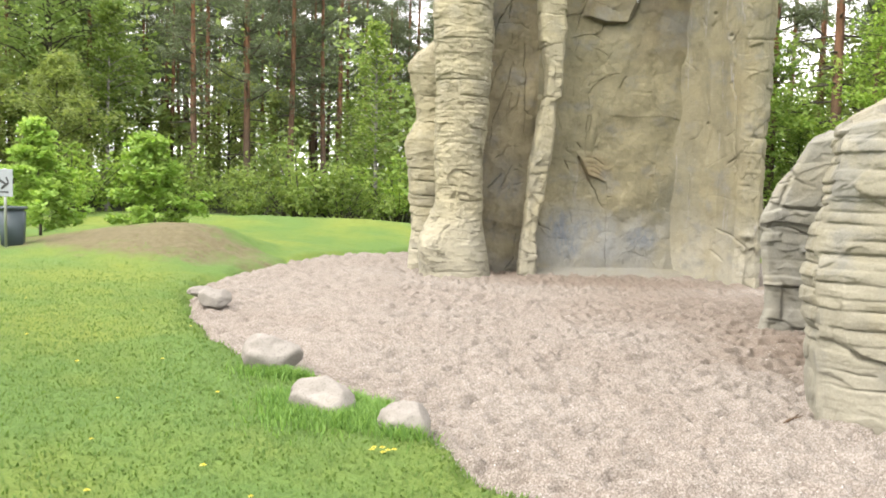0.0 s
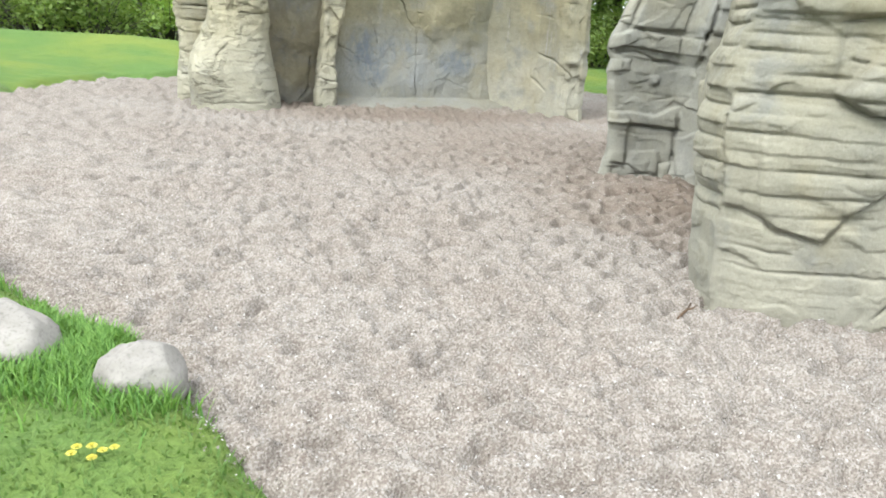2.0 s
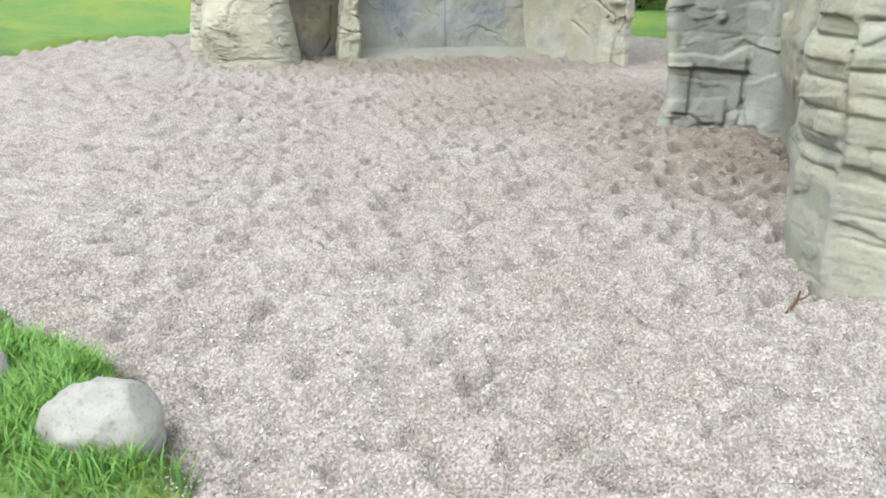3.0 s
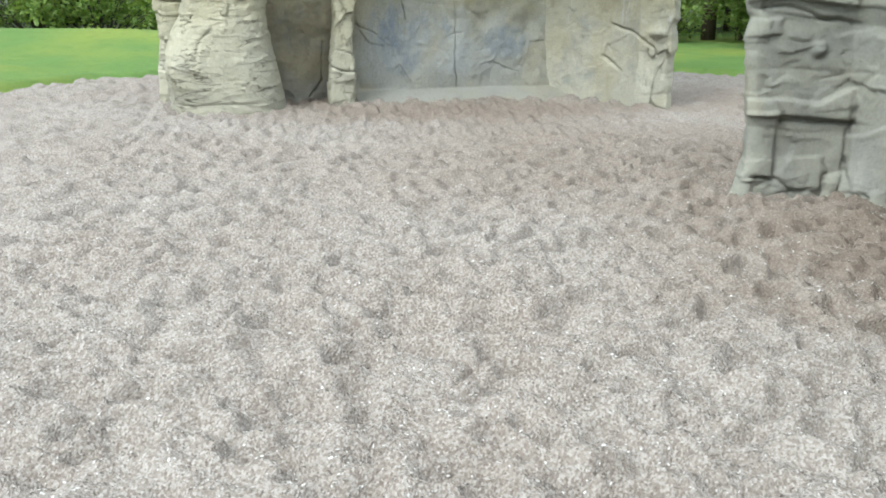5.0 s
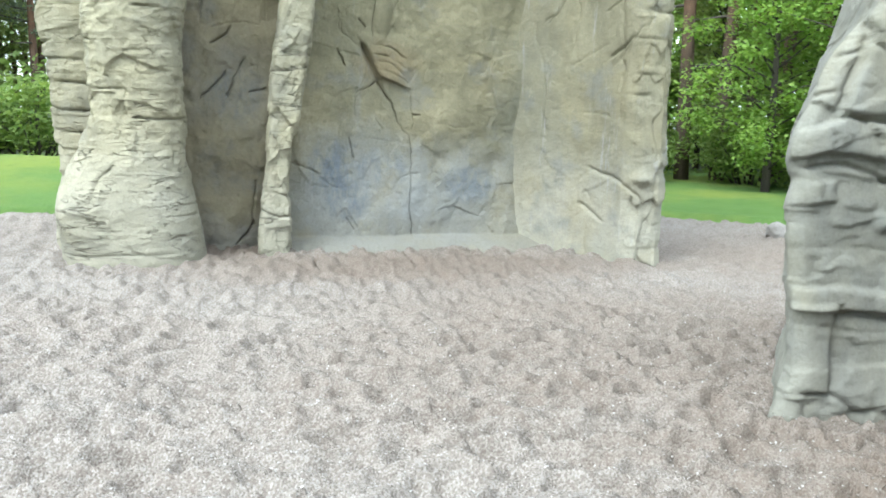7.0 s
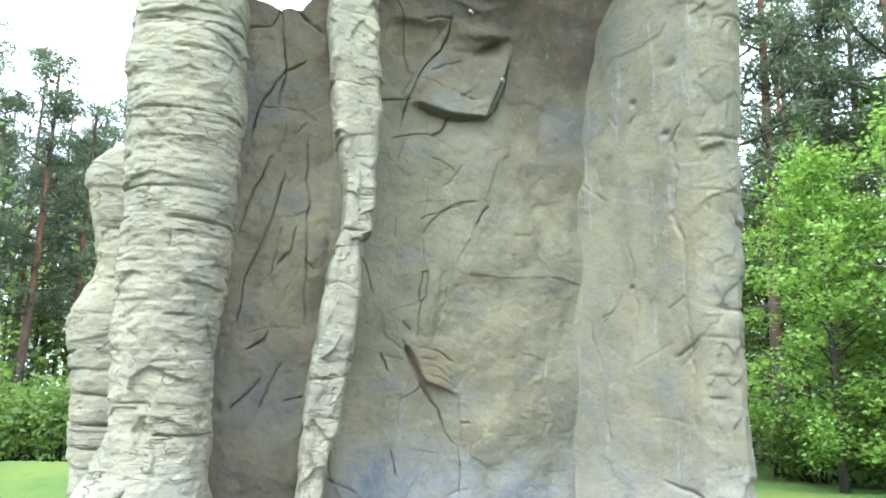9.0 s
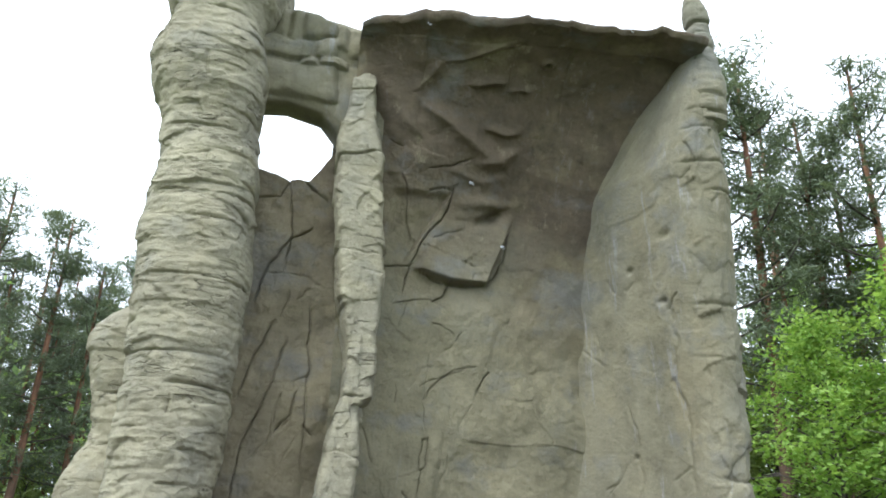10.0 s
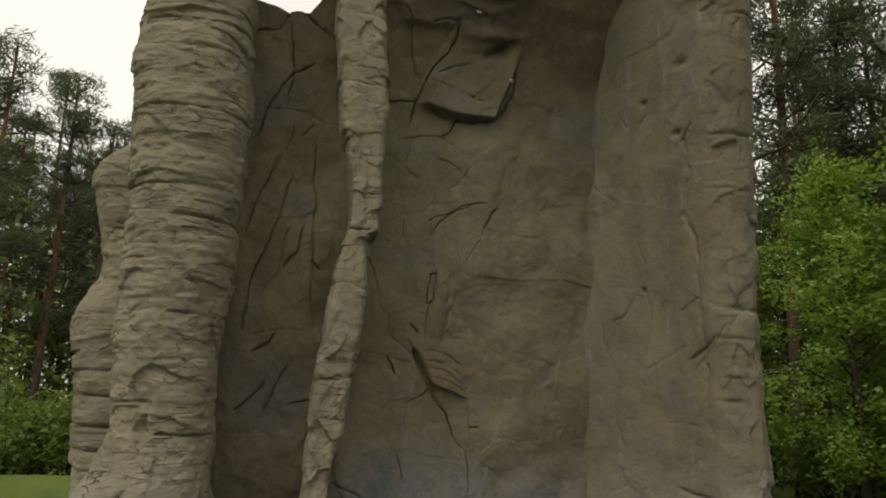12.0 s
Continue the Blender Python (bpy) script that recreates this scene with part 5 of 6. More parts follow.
# ---- border boulders ----
def field_stone(place, size, turn, seed, label):
    th = np.linspace(0, 2 * math.pi, 56, endpoint=False)[:, None]
    ph = np.linspace(-math.pi / 2, math.pi / 2, 32)[None, :]
    x, y, z = np.cos(th) * np.cos(ph), np.sin(th) * np.cos(ph), np.sin(ph) + 0 * th
    r = 1 + 0.16 * fbm(x * 1.2 + seed, y * 1.2, z * 1.2, 3, seed) + 0.02 * fbm(x * 6, y * 6, z * 6, 3, seed + 1)
    # flattened facets
    for i in range(8):
        d = np.array([hash01(np.int64(seed), np.int64(i), np.int64(j)) * 2 - 1 for j in range(3)], dtype=float)
        d /= np.linalg.norm(d) + 1e-9
        dot = x * d[0] + y * d[1] + z * d[2]
        r = np.minimum(r, 0.82 / np.maximum(dot, 0.3))
    V = np.stack([x * r * size[0], y * r * size[1], z * r * size[2]], -1)
    ob = part("field_stone", grid_mesh("field_stone", V, closed_u=True), GRANITE)
    ob.matrix_basis = pose(*place, 0, 0, turn)
    return tagged(ob, label, "stone", "border stones")


field_stone((-2.52, 8.75, 0.10), (0.17, 0.14, 0.13), 10, 3, "pale granite field stone at the gravel's grassy edge")
field_stone((-2.85, 9.35, 0.09), (0.17, 0.13, 0.08), 40, 8, "small flat pale stone at the gravel's edge")
field_stone((-1.27, 5.85, 0.13), (0.22, 0.19, 0.18), 20, 5, "rounded pinkish field stone with grass at its foot")
field_stone((-0.72, 4.84, 0.09), (0.25, 0.16, 0.15), -18, 7, "long grey field stone half sunk in grass")
field_stone((-0.19, 4.45, 0.10), (0.165, 0.14, 0.14), 5, 9, "small round pale field stone at the pit's edge")
field_stone((7.35, 13.7, 0.07), (0.17, 0.13, 0.12), 0, 12, "pale field stone by the lawn")


# ---- trees and bushes ----
def leaf_cloud(name, centres, spread, count, size, seed, flat=0.5, droop=0.0, narrow=0.55):
    """Many small folded leaves scattered round given centres: real gaps, uneven outline."""
    rng = np.random.RandomState(seed)
    centres = np.asarray(centres, float)
    c = centres[rng.randint(0, len(centres), count)]
    off = rng.normal(size=(count, 3))
    off /= np.linalg.norm(off, axis=1)[:, None]
    off *= (rng.rand(count, 1) ** 0.45) * np.asarray(spread)
    p = c + off
    d = rng.normal(size=(count, 3)) + np.array([0, 0, -droop])
    d[:, 2] *= flat
    d /= np.linalg.norm(d, axis=1)[:, None]
    up = np.tile(np.array([0.0, 0.0, 1.0]), (count, 1)) + 0.6 * rng.normal(size=(count, 3))
    s = np.cross(d, up)
    s /= np.linalg.norm(s, axis=1)[:, None] + 1e-9
    L = size * (0.6 + 0.8 * rng.rand(count, 1))
    w = L * narrow
    V = np.stack([p - d * L * 0.5, p + s * w * 0.5, p + d * L * 0.5, p - s * w * 0.5], 1).reshape(-1, 3)
    F = np.arange(count * 4).reshape(-1, 4)
    return raw_mesh(name, V, F)


def limb_mesh(name, limbs, sides=5):
    """Several tapered limbs joined in one mesh."""
    bm = bmesh.new()
    for pts, radii in limbs:
        me = tube_mesh("tmp", pts, radii, sides)
        bm.from_mesh(me)
        bpy.data.meshes.remove(me)
    return from_bm(name, bm)


def make_pine(height, bare, seed, crown_r=1.9, needles=5200, trunk_r=0.17):
    rng = np.random.RandomState(seed)
    ob = thing("pine_tree", (0, 0, 0), "tall pine with bare reddish trunk and ragged dark crown", "pine tree", "woodland pines")
    bend = rng.normal(size=2) * 0.25
    zs = np.linspace(0, height, 12)
    pts = [(bend[0] * math.sin(z / height * 2.4), bend[1] * math.sin(z / height * 2.0), z - 0.15 if z == 0 else z) for z in zs]
    part("trunk", tube_mesh("pine_trunk", pts, [trunk_r * (1 - 0.85 * z / height) + 0.012 for z in zs], 9), BARK_PINE, ob)
    limbs, centres = [], []
    z = height * bare * 0.55
    while z < height:
        for _ in range(rng.randint(1, 4)):
            a = rng.rand() * 6.283
            f = (z - height * bare) / (height * (1 - bare))
            dead = f < 0
            reach = (0.5 + 0.8 * rng.rand()) if dead else crown_r * (0.35 + 0.65 * rng.rand()) * (1 - 0.7 * f ** 1.5)
            rise = (-0.1 if dead else 0.25 + 0.5 * f) * reach
            x0, y0 = np.interp(z, zs, [p[0] for p in pts]), np.interp(z, zs, [p[1] for p in pts])
            tip = (x0 + math.cos(a) * reach, y0 + math.sin(a) * reach, z + rise)
            mid = (x0 + math.cos(a) * reach * 0.55, y0 + math.sin(a) * reach * 0.55, z + rise * 0.35)
            limbs.append(([(x0, y0, z), mid, tip], [0.045 * (1 - 0.6 * max(f, 0)), 0.03, 0.01]))
            if not dead:
                centres += [tip, tuple(np.array(tip) * 0.6 + np.array(mid) * 0.4 + rng.normal(size=3) * 0.2), tuple(np.array(mid) + rng.normal(size=3) * 0.25)]
        z += 0.32 + 0.25 * rng.rand()
    centres.append((pts[-1][0], pts[-1][1], height))
    tagged(part("branch_work", limb_mesh("pine_limbs", limbs, 4), BARK_GREY, ob), kind="stuff")
    part("crown", leaf_cloud("pine_crown", centres, (0.56, 0.56, 0.20), int(needles * 1.6), 0.24, seed + 1, 0.6, -0.5, 0.15), NEEDLES, ob)
    return ob


def make_broadleaf(height, width, low, seed, leaves, size, leaf, bark, trunk_r, label, name="broadleaf_tree", category="tree", group="woodland edge trees", tiers=False):
    rng = np.random.RandomState(seed)
    ob = thing(name, (0, 0, 0), label, category, group)
    lean = rng.normal(size=2) * 0.15
    pts = [(lean[0] * t * t, lean[1] * t * t, height * t - (0.1 if t == 0 else 0)) for t in np.linspace(0, 0.95, 8)]
    part("trunk", tube_mesh("trunk", pts, [trunk_r * (1 - 0.9 * t) + 0.006 for t in np.linspace(0, 1, 8)], 8), bark, ob)
    limbs, centres = [], []
    n = int(16 + height * 5)
    for i in range(n):
        f = (i + 0.5) / n
        z = height * (low + (0.97 - low) * f)
        a = i * 2.4 + rng.rand()
        env = math.sin(math.pi * min(1, 0.25 + 0.75 * f) ** 1.15) if not tiers else (1 - f) ** 0.75 * 0.95 + 0.08
        reach = width * env * (0.55 + 0.55 * rng.rand())
        x0, y0 = np.interp(z, [p[2] for p in pts], [p[0] for p in pts]), np.interp(z, [p[2] for p in pts], [p[1] for p in pts])
        rise = reach * (0.15 + 0.35 * rng.rand())
        tip = np.array((x0 + math.cos(a) * reach, y0 + math.sin(a) * reach, z + rise))
        base = np.array((x0, y0, z))
        mid = base * 0.5 + tip * 0.5 + np.array((0, 0, 0.12 * reach))
        limbs.append(([base, mid, tip], [trunk_r * 0.32 * (1 - 0.5 * f), trunk_r * 0.2, 0.004]))
        for t in np.linspace(0.35, 1.05, 5):
            centres.append(base + (tip - base) * t + rng.normal(size=3) * 0.09 * width)
    tagged(part("branch_work", limb_mesh("limbs", limbs, 4), bark, ob), kind="stuff")
    s = 0.16 * width + 0.10
    part("crown", leaf_cloud("leaf_crown", centres, (s, s, s * (0.42 if tiers else 0.6)), leaves, size, seed + 1, 0.45, 0.2, 0.6), leaf, ob)
    return ob


def make_bush(width, height, seed, leaves, size, leaf, label, kind_name="bush"):
    rng = np.random.RandomState(seed)
    ob = thing(kind_name, (0, 0, 0), label, "bush", "woodland edge bushes")
    limbs, centres = [], []
    for i in range(26):
        a, r = rng.rand() * 6.283, width * rng.rand() ** 0.6
        h = height * (0.45 + 0.6 * rng.rand()) * (1 - 0.45 * (r / width) ** 2)
        tip = np.array((math.cos(a) * r, math.sin(a) * r, h))
        limbs.append(([np.array((0.2 * tip[0], 0.2 * tip[1], -0.05)), tip * np.array((0.6, 0.6, 0.6)), tip], [0.025, 0.014, 0.004]))
        for t in (0.35, 0.6, 0.85, 1.0):
            centres.append(tip * np.array((0.4 + 0.6 * t, 0.4 + 0.6 * t, t)))
    tagged(part("stem_work", limb_mesh("bush_stems", limbs, 4), BARK_GREY, ob), kind="stuff")
    part("foliage", leaf_cloud("bush_foliage", centres, (0.24 * width, 0.24 * width, 0.16 * height), leaves, size, seed + 1, 0.6, 0.1, 0.6), leaf, ob)
    return ob


def ground_at(x, y):
    return float(lawn_height(np.array([x]), np.array([y]))[0])


def set_down(ob, x, y, turn=0.0, scale=1.0):
    ob.matrix_basis = pose(x, y, ground_at(x, y) - 0.03, 0, 0, turn) @ Matrix.Diagonal((scale, scale, scale, 1))
    return ob


def copy_down(ob, x, y, turn, scale):
    c = copy_thing(ob, Matrix.Identity(4))
    return set_down(c, x, y, turn, scale)


rng = np.random.RandomState(7)
pines = [make_pine(h, b, 700 + i, r, n) for i, (h, b, r, n) in enumerate([(15.5, 0.42, 2.1, 5300), (17.0, 0.46, 2.3, 5600), (14.0, 0.34, 2.0, 5300), (18.5, 0.50, 2.4, 5600)])]
beeches = [make_broadleaf(7.2, 2.2, 0.14, 740, 11000, 0.14, LEAF_BEECH, BARK_GREY, 0.10, "young beech in fresh light-green leaf", tiers=False),
           make_broadleaf(5.6, 1.9, 0.10, 744, 9000, 0.135, LEAF_BEECH, BARK_GREY, 0.08, "young beech in fresh light-green leaf", tiers=False)]
wood_trees = [make_broadleaf(6.6, 1.9, 0.16, 750, 10000, 0.12, LEAF_WOOD, BARK_GREY, 0.09, "woodland tree in dull green early leaf"),
              make_broadleaf(4.8, 1.7, 0.08, 754, 9500, 0.11, LEAF_WOOD, BARK_GREY, 0.07, "low woodland tree in dull green early leaf")]
tall_tree = make_broadleaf(11.5, 2.7, 0.20, 757, 16000, 0.15, LEAF_TALL, BARK_GREY, 0.13, "tall woodland tree in hazy green leaf")
birch = make_broadleaf(6.2, 0.95, 0.25, 760, 3800, 0.12, LEAF_BUSH, BARK_BIRCH, 0.07, "slender birch with a pale trunk and light crown", "birch_tree", "birch", "woodland birches")
saplings = [make_broadleaf(2.35, 0.85, 0.02, 770, 6500, 0.12, LEAF_PALE, BARK_GREY, 0.03, "bushy young hornbeam in bright spring leaf", "young_tree", "young tree", "young trees by the lawn", True),
            make_broadleaf(2.1, 0.9, 0.02, 775, 6500, 0.11, LEAF_PALE, BARK_GREY, 0.03, "bushy young hornbeam in bright spring leaf", "young_tree", "young tree", "young trees by the lawn", True)]
bushes = [make_bush(1.5, 1.5, 780, 3600, 0.10, LEAF_BUSH, "dense green bush at the wood's edge"), make_bush(1.8, 2.2, 784, 4200, 0.12, LEAF_BUSH, "tall green bush at the wood's edge"),
          make_bush(1.6, 1.8, 788, 3600, 0.11, LEAF_SPRING, "light-green leafy bush at the wood's edge")]

set_down(saplings[0], -7.25, 14.2, 0, 0.88)
set_down(saplings[1], -6.0, 16.4, 50)
set_down(birch, -2.15, 24.5, 0)
copy_down(birch, -11.5, 27.0, 80, 1.15)
copy_down(birch, 1.6, 30.0, 140, 1.1)
near_beech = make_broadleaf(8.2, 2.7, 0.06, 747, 17000, 0.12, LEAF_SPRING, BARK_GREY, 0.11, "young beech in fresh light-green leaf, branches low to the lawn")
set_down(near_beech, 11.75, 16.8, 0, 0.86)
copy_down(near_beech, 13.6, 20.6, 140, 1.05)
copy_down(near_beech, 10.5, 18.4, 250, 0.74)
set_down(beeches[0], 16.4, 20.4, 20)
set_down(beeches[1], 13.2, 16.6, 100)
copy_down(beeches[0], 7.6, 22.0, 200, 0.95)
copy_down(beeches[1], 16.5, 18.5, 40, 1.25)
copy_down(beeches[0], 20.5, 15.0, 70, 1.0)
copy_down(beeches[1], 9.0, 25.0, 310, 1.1)
copy_down(beeches[0], 18.5, 12.5, 150, 1.0)
copy_down(beeches[1], 15.0, 10.0, 250, 1.05)
copy_down(beeches[0], 19.0, 6.0, 10, 1.0)
set_down(tall_tree, -16.5, 23.5, 0)
for x, y, k in ((-13.6, 27.5, 1.0), (-19.5, 20.0, 1.05), (-21.0, 27.0, 1.1), (-15.5, 33.0, 1.1), (8.5, 30.0, 0.9), (16.0, 27.0, 0.9), (20.5, 21.5, 0.85)):
    copy_down(tall_tree, x, y, 61.0 * x, k)
for x, y, turn, k in ((15.2, 15.6, 30, 1.0), (17.6, 16.8, 220, 1.15)):
    copy_down(beeches[1], x, y, turn, k)
set_down(wood_trees[0], -13.5, 22.0, 120, 0.95)
set_down(wood_trees[1], -10.5, 21.5, 200, 0.9)

# hedge of bushes along the wood's edge
for i, (b, x, y) in enumerate([(0, -5.6, 22.4), (1, -4.2, 23.2), (0, -3.0, 23.0), (2, -1.4, 24.4), (1, 0.3, 25.0), (0, 2.2, 25.4), (2, 4.4, 24.8), (1, -7.6, 21.4), (2, -9.4, 20.0), (0, -11.4, 18.4), (1, -13.4, 17.0),
                               (2, -15.2, 15.2), (1, 6.8, 24.4), (0, 9.2, 21.2), (1, 11.4, 20.2), (0, 14.4, 18.8), (2, 16.6, 16.0), (1, 18.2, 14.4), (0, 17.6, 9.4), (2, 18.8, 3.0), (1, -16.5, 12.5), (0, 13.0, 19.6)]):
    put = set_down if i in (0, 1, 3) else copy_down
    args = (x, y, 40.0 * i, 0.9 + 0.3 * rng.rand())
    put(bushes[b], *args)

# younger broadleaved trees between the pines
rng2 = np.random.RandomState(31)
for i in range(30):
    a = math.radians(-50 + 108 * (i + 0.5) / 30) + rng2.normal() * 0.03
    right = a > radians(20)
    r = 26.0 + 8 * rng2.rand() - (7.0 if right else 0)
    kind = beeches[i % 2] if right and i % 2 else (birch if i % 5 == 0 else wood_trees[i % 2])
    copy_down(kind, 1.0 + r * math.sin(a), 6.0 + r * math.cos(a), rng2.rand() * 360, 0.7 + 0.5 * rng2.rand())

# pines in uneven rows behind
first = [True] * 4
count = 0
for ring_r, n, spread in ((29, 15, 2.0), (35, 19, 2.4), (43, 20, 3.5)):
    for i in range(n):
        a = math.radians(-50 + 112 * (i + 0.5) / n) + rng.normal() * 0.03
        r = ring_r + rng.normal() * spread * 0.5 - (9.0 if a > radians(22) else 0)
        x, y = 1.0 + r * math.sin(a), 6.0 + r * math.cos(a)
        k = count % 4
        put = set_down if first[k] else copy_down
        first[k] = False
        put(pines[k], x, y, rng.rand() * 360, (0.66 if a < radians(10) else 0.72) + 0.2 * rng.rand())
        count += 1

# a denser stand beyond the lawn
rng3 = np.random.RandomState(53)
for i in range(20):
    a = math.radians(-31 + 29 * (i + 0.5) / 20)
    r = 31 + 9 * rng3.rand()
    copy_down(pines[(2, 0, 1)[i % 3]], 1.0 + r * math.sin(a), 6.0 + r * math.cos(a), rng3.rand() * 360, 0.62 + 0.2 * rng3.rand())

# pines on the clearing's edge, four beyond the fin and four behind the column
for k, x, y, size in ((0, 10.5, 21.4, 0.92), (2, 11.5, 21.6, 1.0), (2, 12.4, 20.8, 0.86), (0, 13.2, 20.4, 0.74), (2, -7.0, 28.0, 0.80), (2, -5.7, 28.8, 0.78), (2, -4.5, 29.6, 0.70), (2, -8.6, 27.2, 0.76)):
    copy_down(pines[k], x, y, 97.0 * x, size)

# taller pines further in, behind that stand
for i in range(26):
    a = math.radians(-42 + 42 * (i + 0.5) / 26)
    r = 37 + 10 * rng3.rand()
    copy_down(pines[i % 4], 1.0 + r * math.sin(a), 6.0 + r * math.cos(a), rng3.rand() * 360, 0.76 + 0.2 * rng3.rand())

# unseen trees added behind the camera, closing the clearing and cutting low sky light
for i in range(20):
    a = math.radians(66 + 240 * (i + 0.5) / 20)
    r = 21 + 9 * rng.rand()
    x, y = 1.0 + r * math.sin(a), 6.0 + r * math.cos(a)
    copy_down(pines[i % 4] if i % 3 else beeches[i % 2], x, y, rng.rand() * 360, 0.95 + 0.2 * rng.rand())

# the wood beyond, as one mass of undergrowth
rng = np.random.RandomState(99)
far = []
for i in range(1400):
    # the last clumps are added unseen behind the camera, also against low sky light
    a = math.radians(-62 + 136 * rng.rand()) if i < 1250 else math.radians(70 + 230 * rng.rand())
    r = 27 + 34 * rng.rand()
    if a > radians(22):
        r -= 3
    z = ((14.0 if r > 36 else 9.0) if a < radians(-20) else (8.0 if a < radians(-2) else 6.0)) * rng.rand() ** (0.8 if r > 36 else 1.4) + 0.3
    far.append((1 + r * math.sin(a), 6 + r * math.cos(a), z))
wood = part("undergrowth", leaf_cloud("undergrowth", far, (1.9, 1.9, 1.6), 160000, 0.31, 991, 0.6, 0.1, 0.6), LEAF_TALL)
tagged(wood, "dense green undergrowth filling the pine wood", "undergrowth", kind="stuff")


# ---- small things ----
def blades(name, px, py, height, seed, lean=0.45, width=0.006):
    """Curved grass blades, two faces each."""
    rng = np.random.RandomState(seed)
    n = len(px)
    base = np.stack([px, py, lawn_height(px, py) - 0.01], -1)
    a = rng.rand(n) * 6.283
    h = height * (0.5 + 0.8 * rng.rand(n))
    d = np.stack([np.cos(a), np.sin(a)], -1) * (lean * h * (0.2 + rng.rand(n)))[:, None]
    s = np.stack([-np.sin(a), np.cos(a)], -1) * (width * (0.6 + 0.8 * rng.rand(n)))[:, None]
    V = np.zeros((n, 5, 3))
    V[:, 0] = base
    V[:, 0, :2] -= s
    V[:, 1] = base
    V[:, 1, :2] += s
    V[:, 2] = base + np.concatenate([d * 0.35 + s * 0.8, (h * 0.6)[:, None]], 1)
    V[:, 3] = base + np.concatenate([d * 0.35 - s * 0.8, (h * 0.6)[:, None]], 1)
    V[:, 4] = base + np.concatenate([d, h[:, None]], 1)
    i = np.arange(n)[:, None] * 5
    quads = (i + np.array([0, 1, 2, 3])).tolist()
    tris = (i + np.array([3, 2, 4])).tolist()
    return raw_mesh(name, V.reshape(-1, 3), quads + tris)


rng = np.random.RandomState(5)
# short lawn grass near the walk, thinning out away from it
ng = 190000
gx = rng.uniform(-7.5, 1.4, ng)
gy = 1.2 + 12.0 * rng.rand(ng) ** 1.4
thin_out = smooth01((gx + 7.5) / 3.5) * smooth01((gy - 1.2) / 1.6) * smooth01((13.2 - gy) / 4.0)
keep = (lawn_edge(gx, gy) > 0.0) & (rng.rand(ng) < thin_out * np.clip(6.5 / (gy + 0.5), 0.3, 1))
lawn_grass = part("lawn_grass", blades("lawn_grass", gx[keep], gy[keep], 0.030, 6, 1.1, 0.0048), BLADES)
tagged(lawn_grass, "short green lawn grass beside the gravel", "grass", kind="stuff")
# long tufts round the stones and along the edge
tx, ty = [], []
for cx, cy, r, n in ((-0.72, 4.70, 0.30, 2600), (-0.42, 4.62, 0.20, 2200), (-0.20, 4.34, 0.14, 700), (-0.35, 4.85, 0.16, 1500), (-1.22, 5.68, 0.22, 1500), (-1.05, 5.62, 0.14, 1300), (-2.5, 8.6, 0.2, 600), (-0.60, 5.02, 0.15, 900), (-0.95, 4.95, 0.15, 900)):
    tx.append(cx + rng.normal(size=n) * r * 0.6)
    ty.append(cy + rng.normal(size=n) * r * 0.6)
tx, ty = np.concatenate(tx), np.concatenate(ty)
ok = pit_side(tx, ty) > -0.12
tufts = part("long_grass", blades("long_grass", tx[ok], ty[ok], 0.068, 8, 0.85, 0.0036), TUFT)
tagged(tufts, "long uncut grass tufts round the border stones", "grass", kind="stuff")


def make_dandelion(seed):
    rng = np.random.RandomState(seed)
    ob = thing("dandelion", (0, 0, 0), "yellow dandelion in flower in the lawn", "dandelion", "dandelions in the lawn")
    h = 0.05 + 0.03 * rng.rand()
    part("stalk", tube_mesh("stalk", [(0, 0, -0.02), (0.004, 0, h * 0.5), (0.008, 0.003, h)], [0.0022, 0.002, 0.0018], 5), BLADES, ob)
    V, F = [], []
    for ring_r, n, up in ((0.017, 16, 0.002), (0.012, 12, 0.006), (0.006, 8, 0.009)):
        for i in range(n):
            a = 6.283 * i / n + rng.rand() * 0.3
            c, s = math.cos(a), math.sin(a)
            k = len(V)
            V += [(0.008 + 0.002 * c, 0.003 + 0.002 * s, h), (0.008 + ring_r * c - 0.0025 * s, 0.003 + ring_r * s + 0.0025 * c, h + up), (0.008 + ring_r * c + 0.0025 * s, 0.003 + ring_r * s - 0.0025 * c, h + up)]
            F.append((k, k + 1, k + 2))
    part("flower", raw_mesh("flower", V, F), PETALS, ob)
    V, F = [], []
    for i in range(7):
        a, L = 6.283 * i / 7 + rng.rand() * 0.4, 0.05 + 0.03 * rng.rand()
        c, s = math.cos(a), math.sin(a)
        k = len(V)
        V += [(0, 0, 0.005), (L * 0.5 * c - 0.008 * s, L * 0.5 * s + 0.008 * c, 0.03), (L * c, L * s, 0.02), (L * 0.5 * c + 0.008 * s, L * 0.5 * s - 0.008 * c, 0.03)]
        F.append((k, k + 1, k + 2, k + 3))
    part("leaf_rosette", raw_mesh("leaf_rosette", V, F), BLADES, ob)
    return ob


dandelion = make_dandelion(3)
spots = [(-0.29, 3.98), (-0.252, 3.962), (-0.318, 3.988), (-0.27, 3.935), (-0.225, 3.985), (-0.342, 3.957)]
spots += [(-1.4, 4.9), (-1.9, 4.6), (-2.6, 5.6), (-1.75, 3.9), (-1.1, 3.6), (-3.4, 6.4), (-2.3, 7.2), (-4.4, 8.3), (-1.5, 3.3), (-2.9, 4.4), (-0.8, 3.3), (-3.8, 5.2), (-3.0, 7.9), (-2.1, 5.9)]
for i, (x, y) in enumerate(spots):
    (set_down if i == 0 else copy_down)(dandelion, x, y, 70.0 * i, 0.7 + 0.3 * rng.rand())

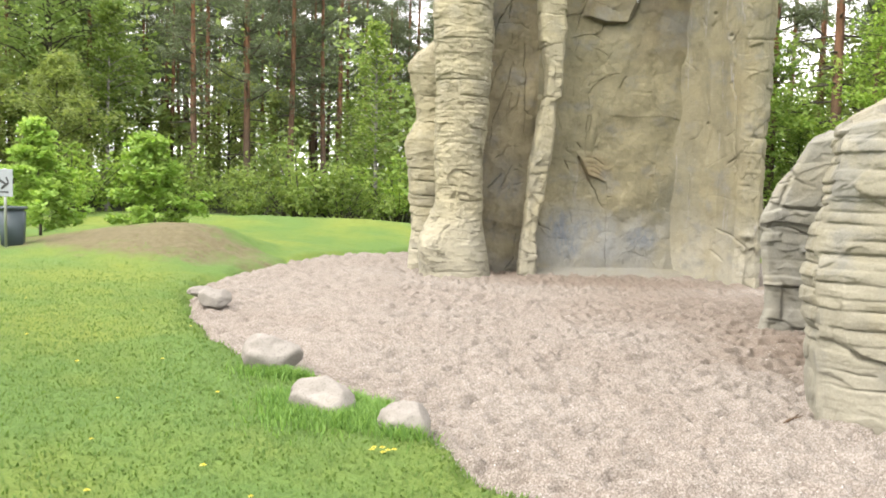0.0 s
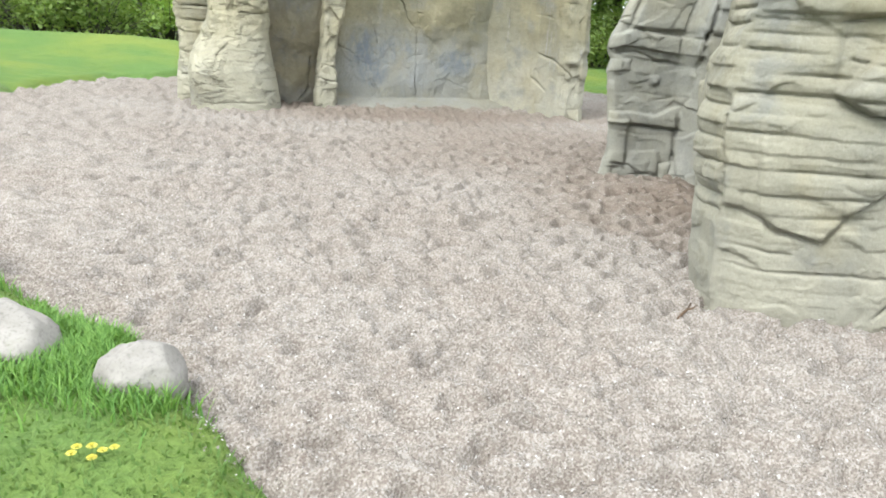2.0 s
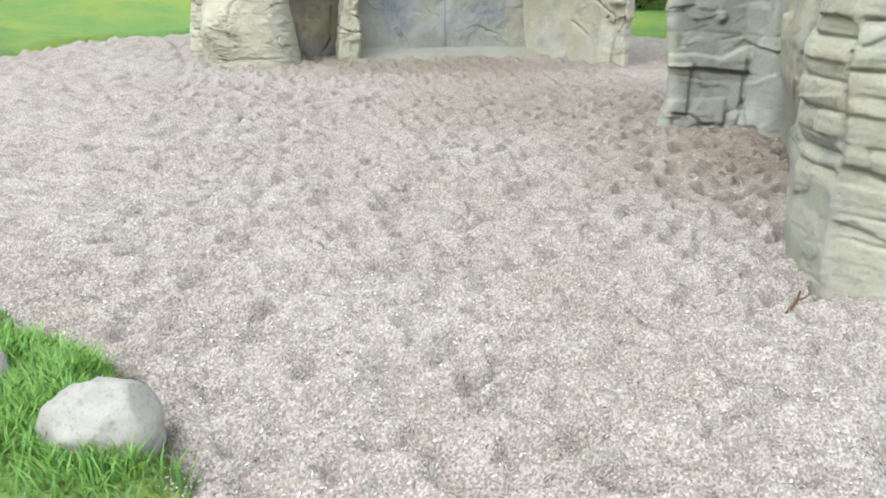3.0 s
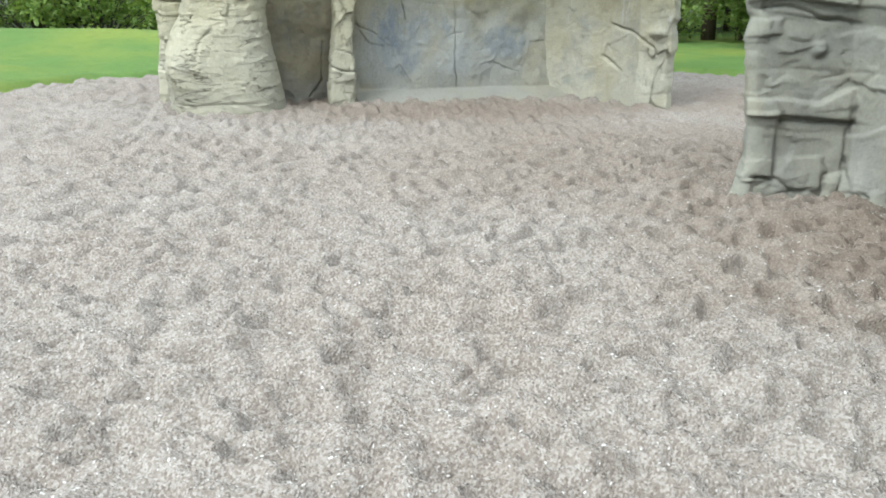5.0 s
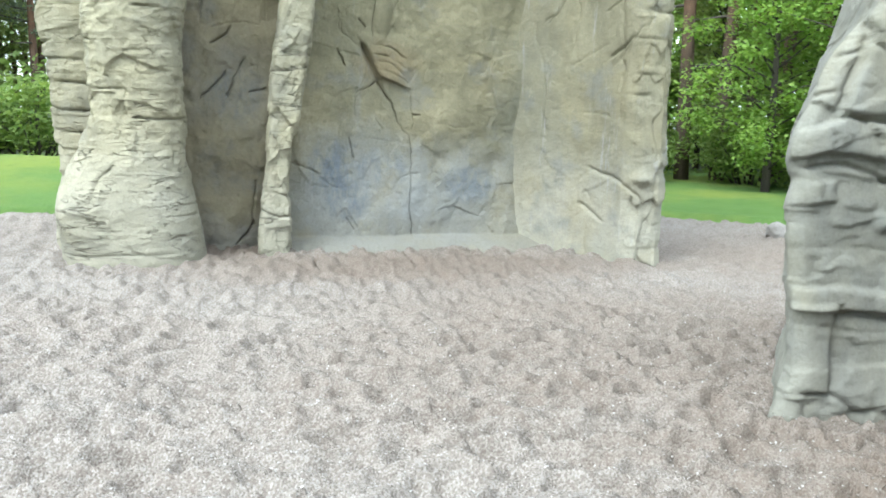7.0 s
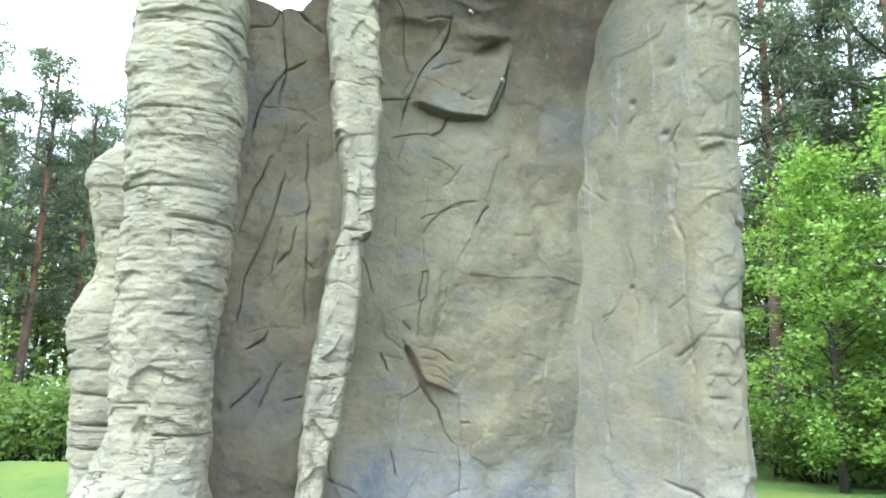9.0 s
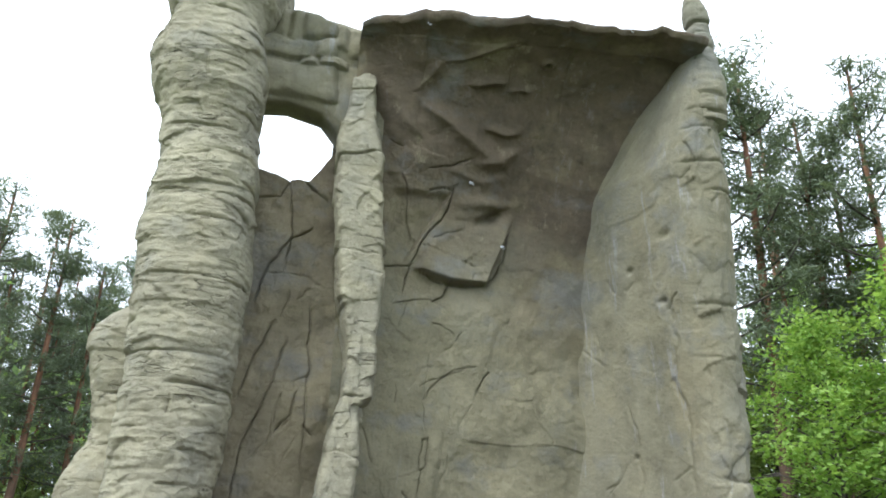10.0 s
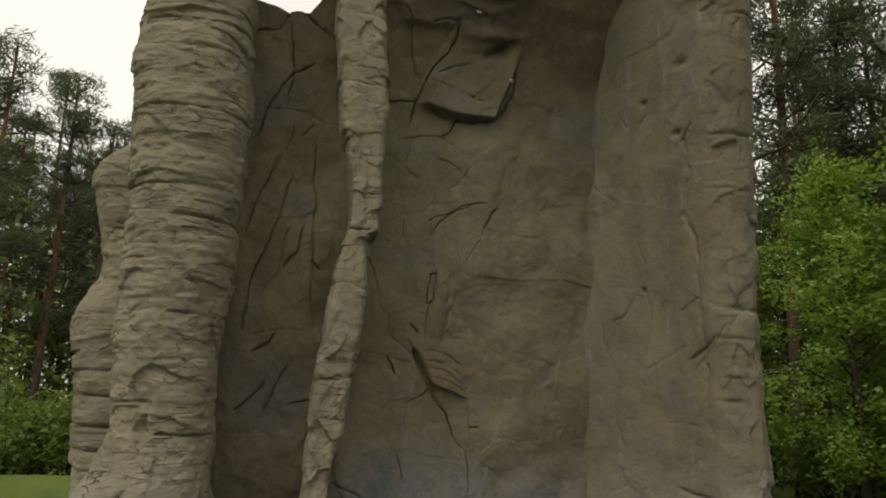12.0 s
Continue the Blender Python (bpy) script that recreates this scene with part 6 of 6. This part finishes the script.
# dry stick lying on the gravel
zst = float(gravel_height(np.array([2.27]), np.array([4.95]))[0])
stick = thing("stick", (2.27, 4.97, zst + 0.012), "short dry forked stick lying on the gravel", "stick")
part("shaft", tube_mesh("shaft", [(-0.07, -0.05, 0.0), (-0.02, -0.012, 0.012), (0.03, 0.03, 0.012), (0.08, 0.085, 0.02)], [0.007, 0.008, 0.007, 0.004], 7), TWIG, stick)
part("fork", tube_mesh("fork", [(0.02, 0.02, 0.012), (0.05, 0.02, 0.02), (0.085, 0.035, 0.03)], [0.005, 0.004, 0.002], 6), TWIG, stick)


# steel belay hooks on the rock, each a bolt plate with a bent ring
def make_hook(place, turn, label, group):
    ob = thing("belay_hook", place, label, "hook", group)
    bm = bmesh.new()
    bmesh.ops.create_cone(bm, cap_ends=True, segments=12, radius1=0.022, radius2=0.020, depth=0.012, matrix=pose(0, 0, 0, 90, 0, 0))
    part("bolt_plate", from_bm("bolt_plate", bm, False), STEEL, ob)
    pts = [(0.0, -0.01, 0.01)] + [(0.03 * math.sin(a), -0.02 - 0.006 * k, 0.03 * math.cos(a) - 0.03) for k, a in enumerate(np.linspace(0, 4.6, 10))]
    part("ring", tube_mesh("ring", pts, [0.006] * len(pts), 7), STEEL, ob)
    ob.matrix_basis = pose(*place, 0, 0, turn) @ Matrix.Diagonal((0.65, 0.65, 0.65, 1))
    return ob


# three hooks under the roof's edge, and rings on the wall
make_hook((2.05, 12.03, 6.28), 0, "small steel belay hook under the roof's edge", "belay hooks")
make_hook((2.95, 11.82, 6.30), 0, "small steel belay hook under the roof's edge", "belay hooks")
make_hook((3.90, 11.68, 6.26), 0, "small steel belay hook under the roof's edge", "belay hooks")
make_hook((2.60, 12.62, 4.98), 20, "round steel eye bolted to the wall", "wall eyes")
make_hook((2.95, 12.78, 4.42), 0, "small steel hanger bolted to the wall", "wall eyes")


# sign on a post and grey bin beside the young trees
def make_sign(place, turn):
    ob = thing("sign", place, "white picture sign with dark markings on a thin post", "sign")
    part("post", tube_mesh("post", [(0, 0, -0.1), (0, 0, 0.7), (0, 0, 1.22)], [0.022] * 3, 10), STEEL, ob)
    bm = bmesh.new()
    bmesh.ops.create_cube(bm, size=1, matrix=Matrix.Translation((0, -0.034, 1.0)) @ Matrix.Diagonal((0.42, 0.012, 0.42, 1)))
    bmesh.ops.bevel(bm, geom=bm.edges[:], offset=0.004, segments=1, affect="EDGES")
    board = part("board", from_bm("board", bm, False), SIGN_WHITE, ob)
    for x, z, w, h, r in ((-0.02, 1.02, 0.20, 0.035, 25), (0.05, 0.96, 0.18, 0.035, -30), (-0.08, 1.06, 0.05, 0.05, 0), (0.10, 1.05, 0.09, 0.03, 60), (0.0, 0.86, 0.24, 0.02, 0)):
        bm = bmesh.new()
        bmesh.ops.create_cube(bm, size=1, matrix=pose(x, -0.0425, z, 0, r, 0) @ Matrix.Diagonal((w, 0.005, h, 1)))
        part("marking", from_bm("marking", bm, False), SIGN_DARK, board)
    ob.rotation_euler = (0, 0, radians(turn))
    return ob


make_sign((-6.77, 12.2, ground_at(-6.77, 12.2)), -22)


def make_bin(place, turn, label):
    ob = thing("litter_bin", place, label, "bin", "litter bins")
    bm = bmesh.new()
    bmesh.ops.create_cube(bm, size=1, matrix=Matrix.Translation((0, 0, 0.26)) @ Matrix.Diagonal((0.34, 0.30, 0.56, 1)))
    for v in bm.verts:
        if v.co.z < 0.1:
            v.co.x *= 0.86
            v.co.y *= 0.86
    bmesh.ops.bevel(bm, geom=bm.edges[:], offset=0.02, segments=2, affect="EDGES")
    part("body", from_bm("body", bm), BIN_GREY, ob)
    bm = bmesh.new()
    bmesh.ops.create_cube(bm, size=1, matrix=Matrix.Translation((0, 0, 0.575)) @ Matrix.Diagonal((0.38, 0.34, 0.05, 1)))
    bmesh.ops.bevel(bm, geom=bm.edges[:], offset=0.015, segments=2, affect="EDGES")
    lid = part("lid", from_bm("lid", bm), BIN_GREY, ob)
    part("handle", tube_mesh("handle", [(-0.08, -0.18, 0.58), (-0.07, -0.21, 0.585), (0.07, -0.21, 0.585), (0.08, -0.18, 0.58)], [0.01] * 4, 6), BIN_GREY, lid)
    ob.rotation_euler = (0, 0, radians(turn))
    return ob


make_bin((-6.78, 12.42, ground_at(-6.78, 12.42)), 15, "blue-grey plastic litter bin on the lawn")
make_bin((9.9, 11.15, ground_at(9.9, 11.15)), -20, "blue-grey plastic litter bin beyond the gravel")
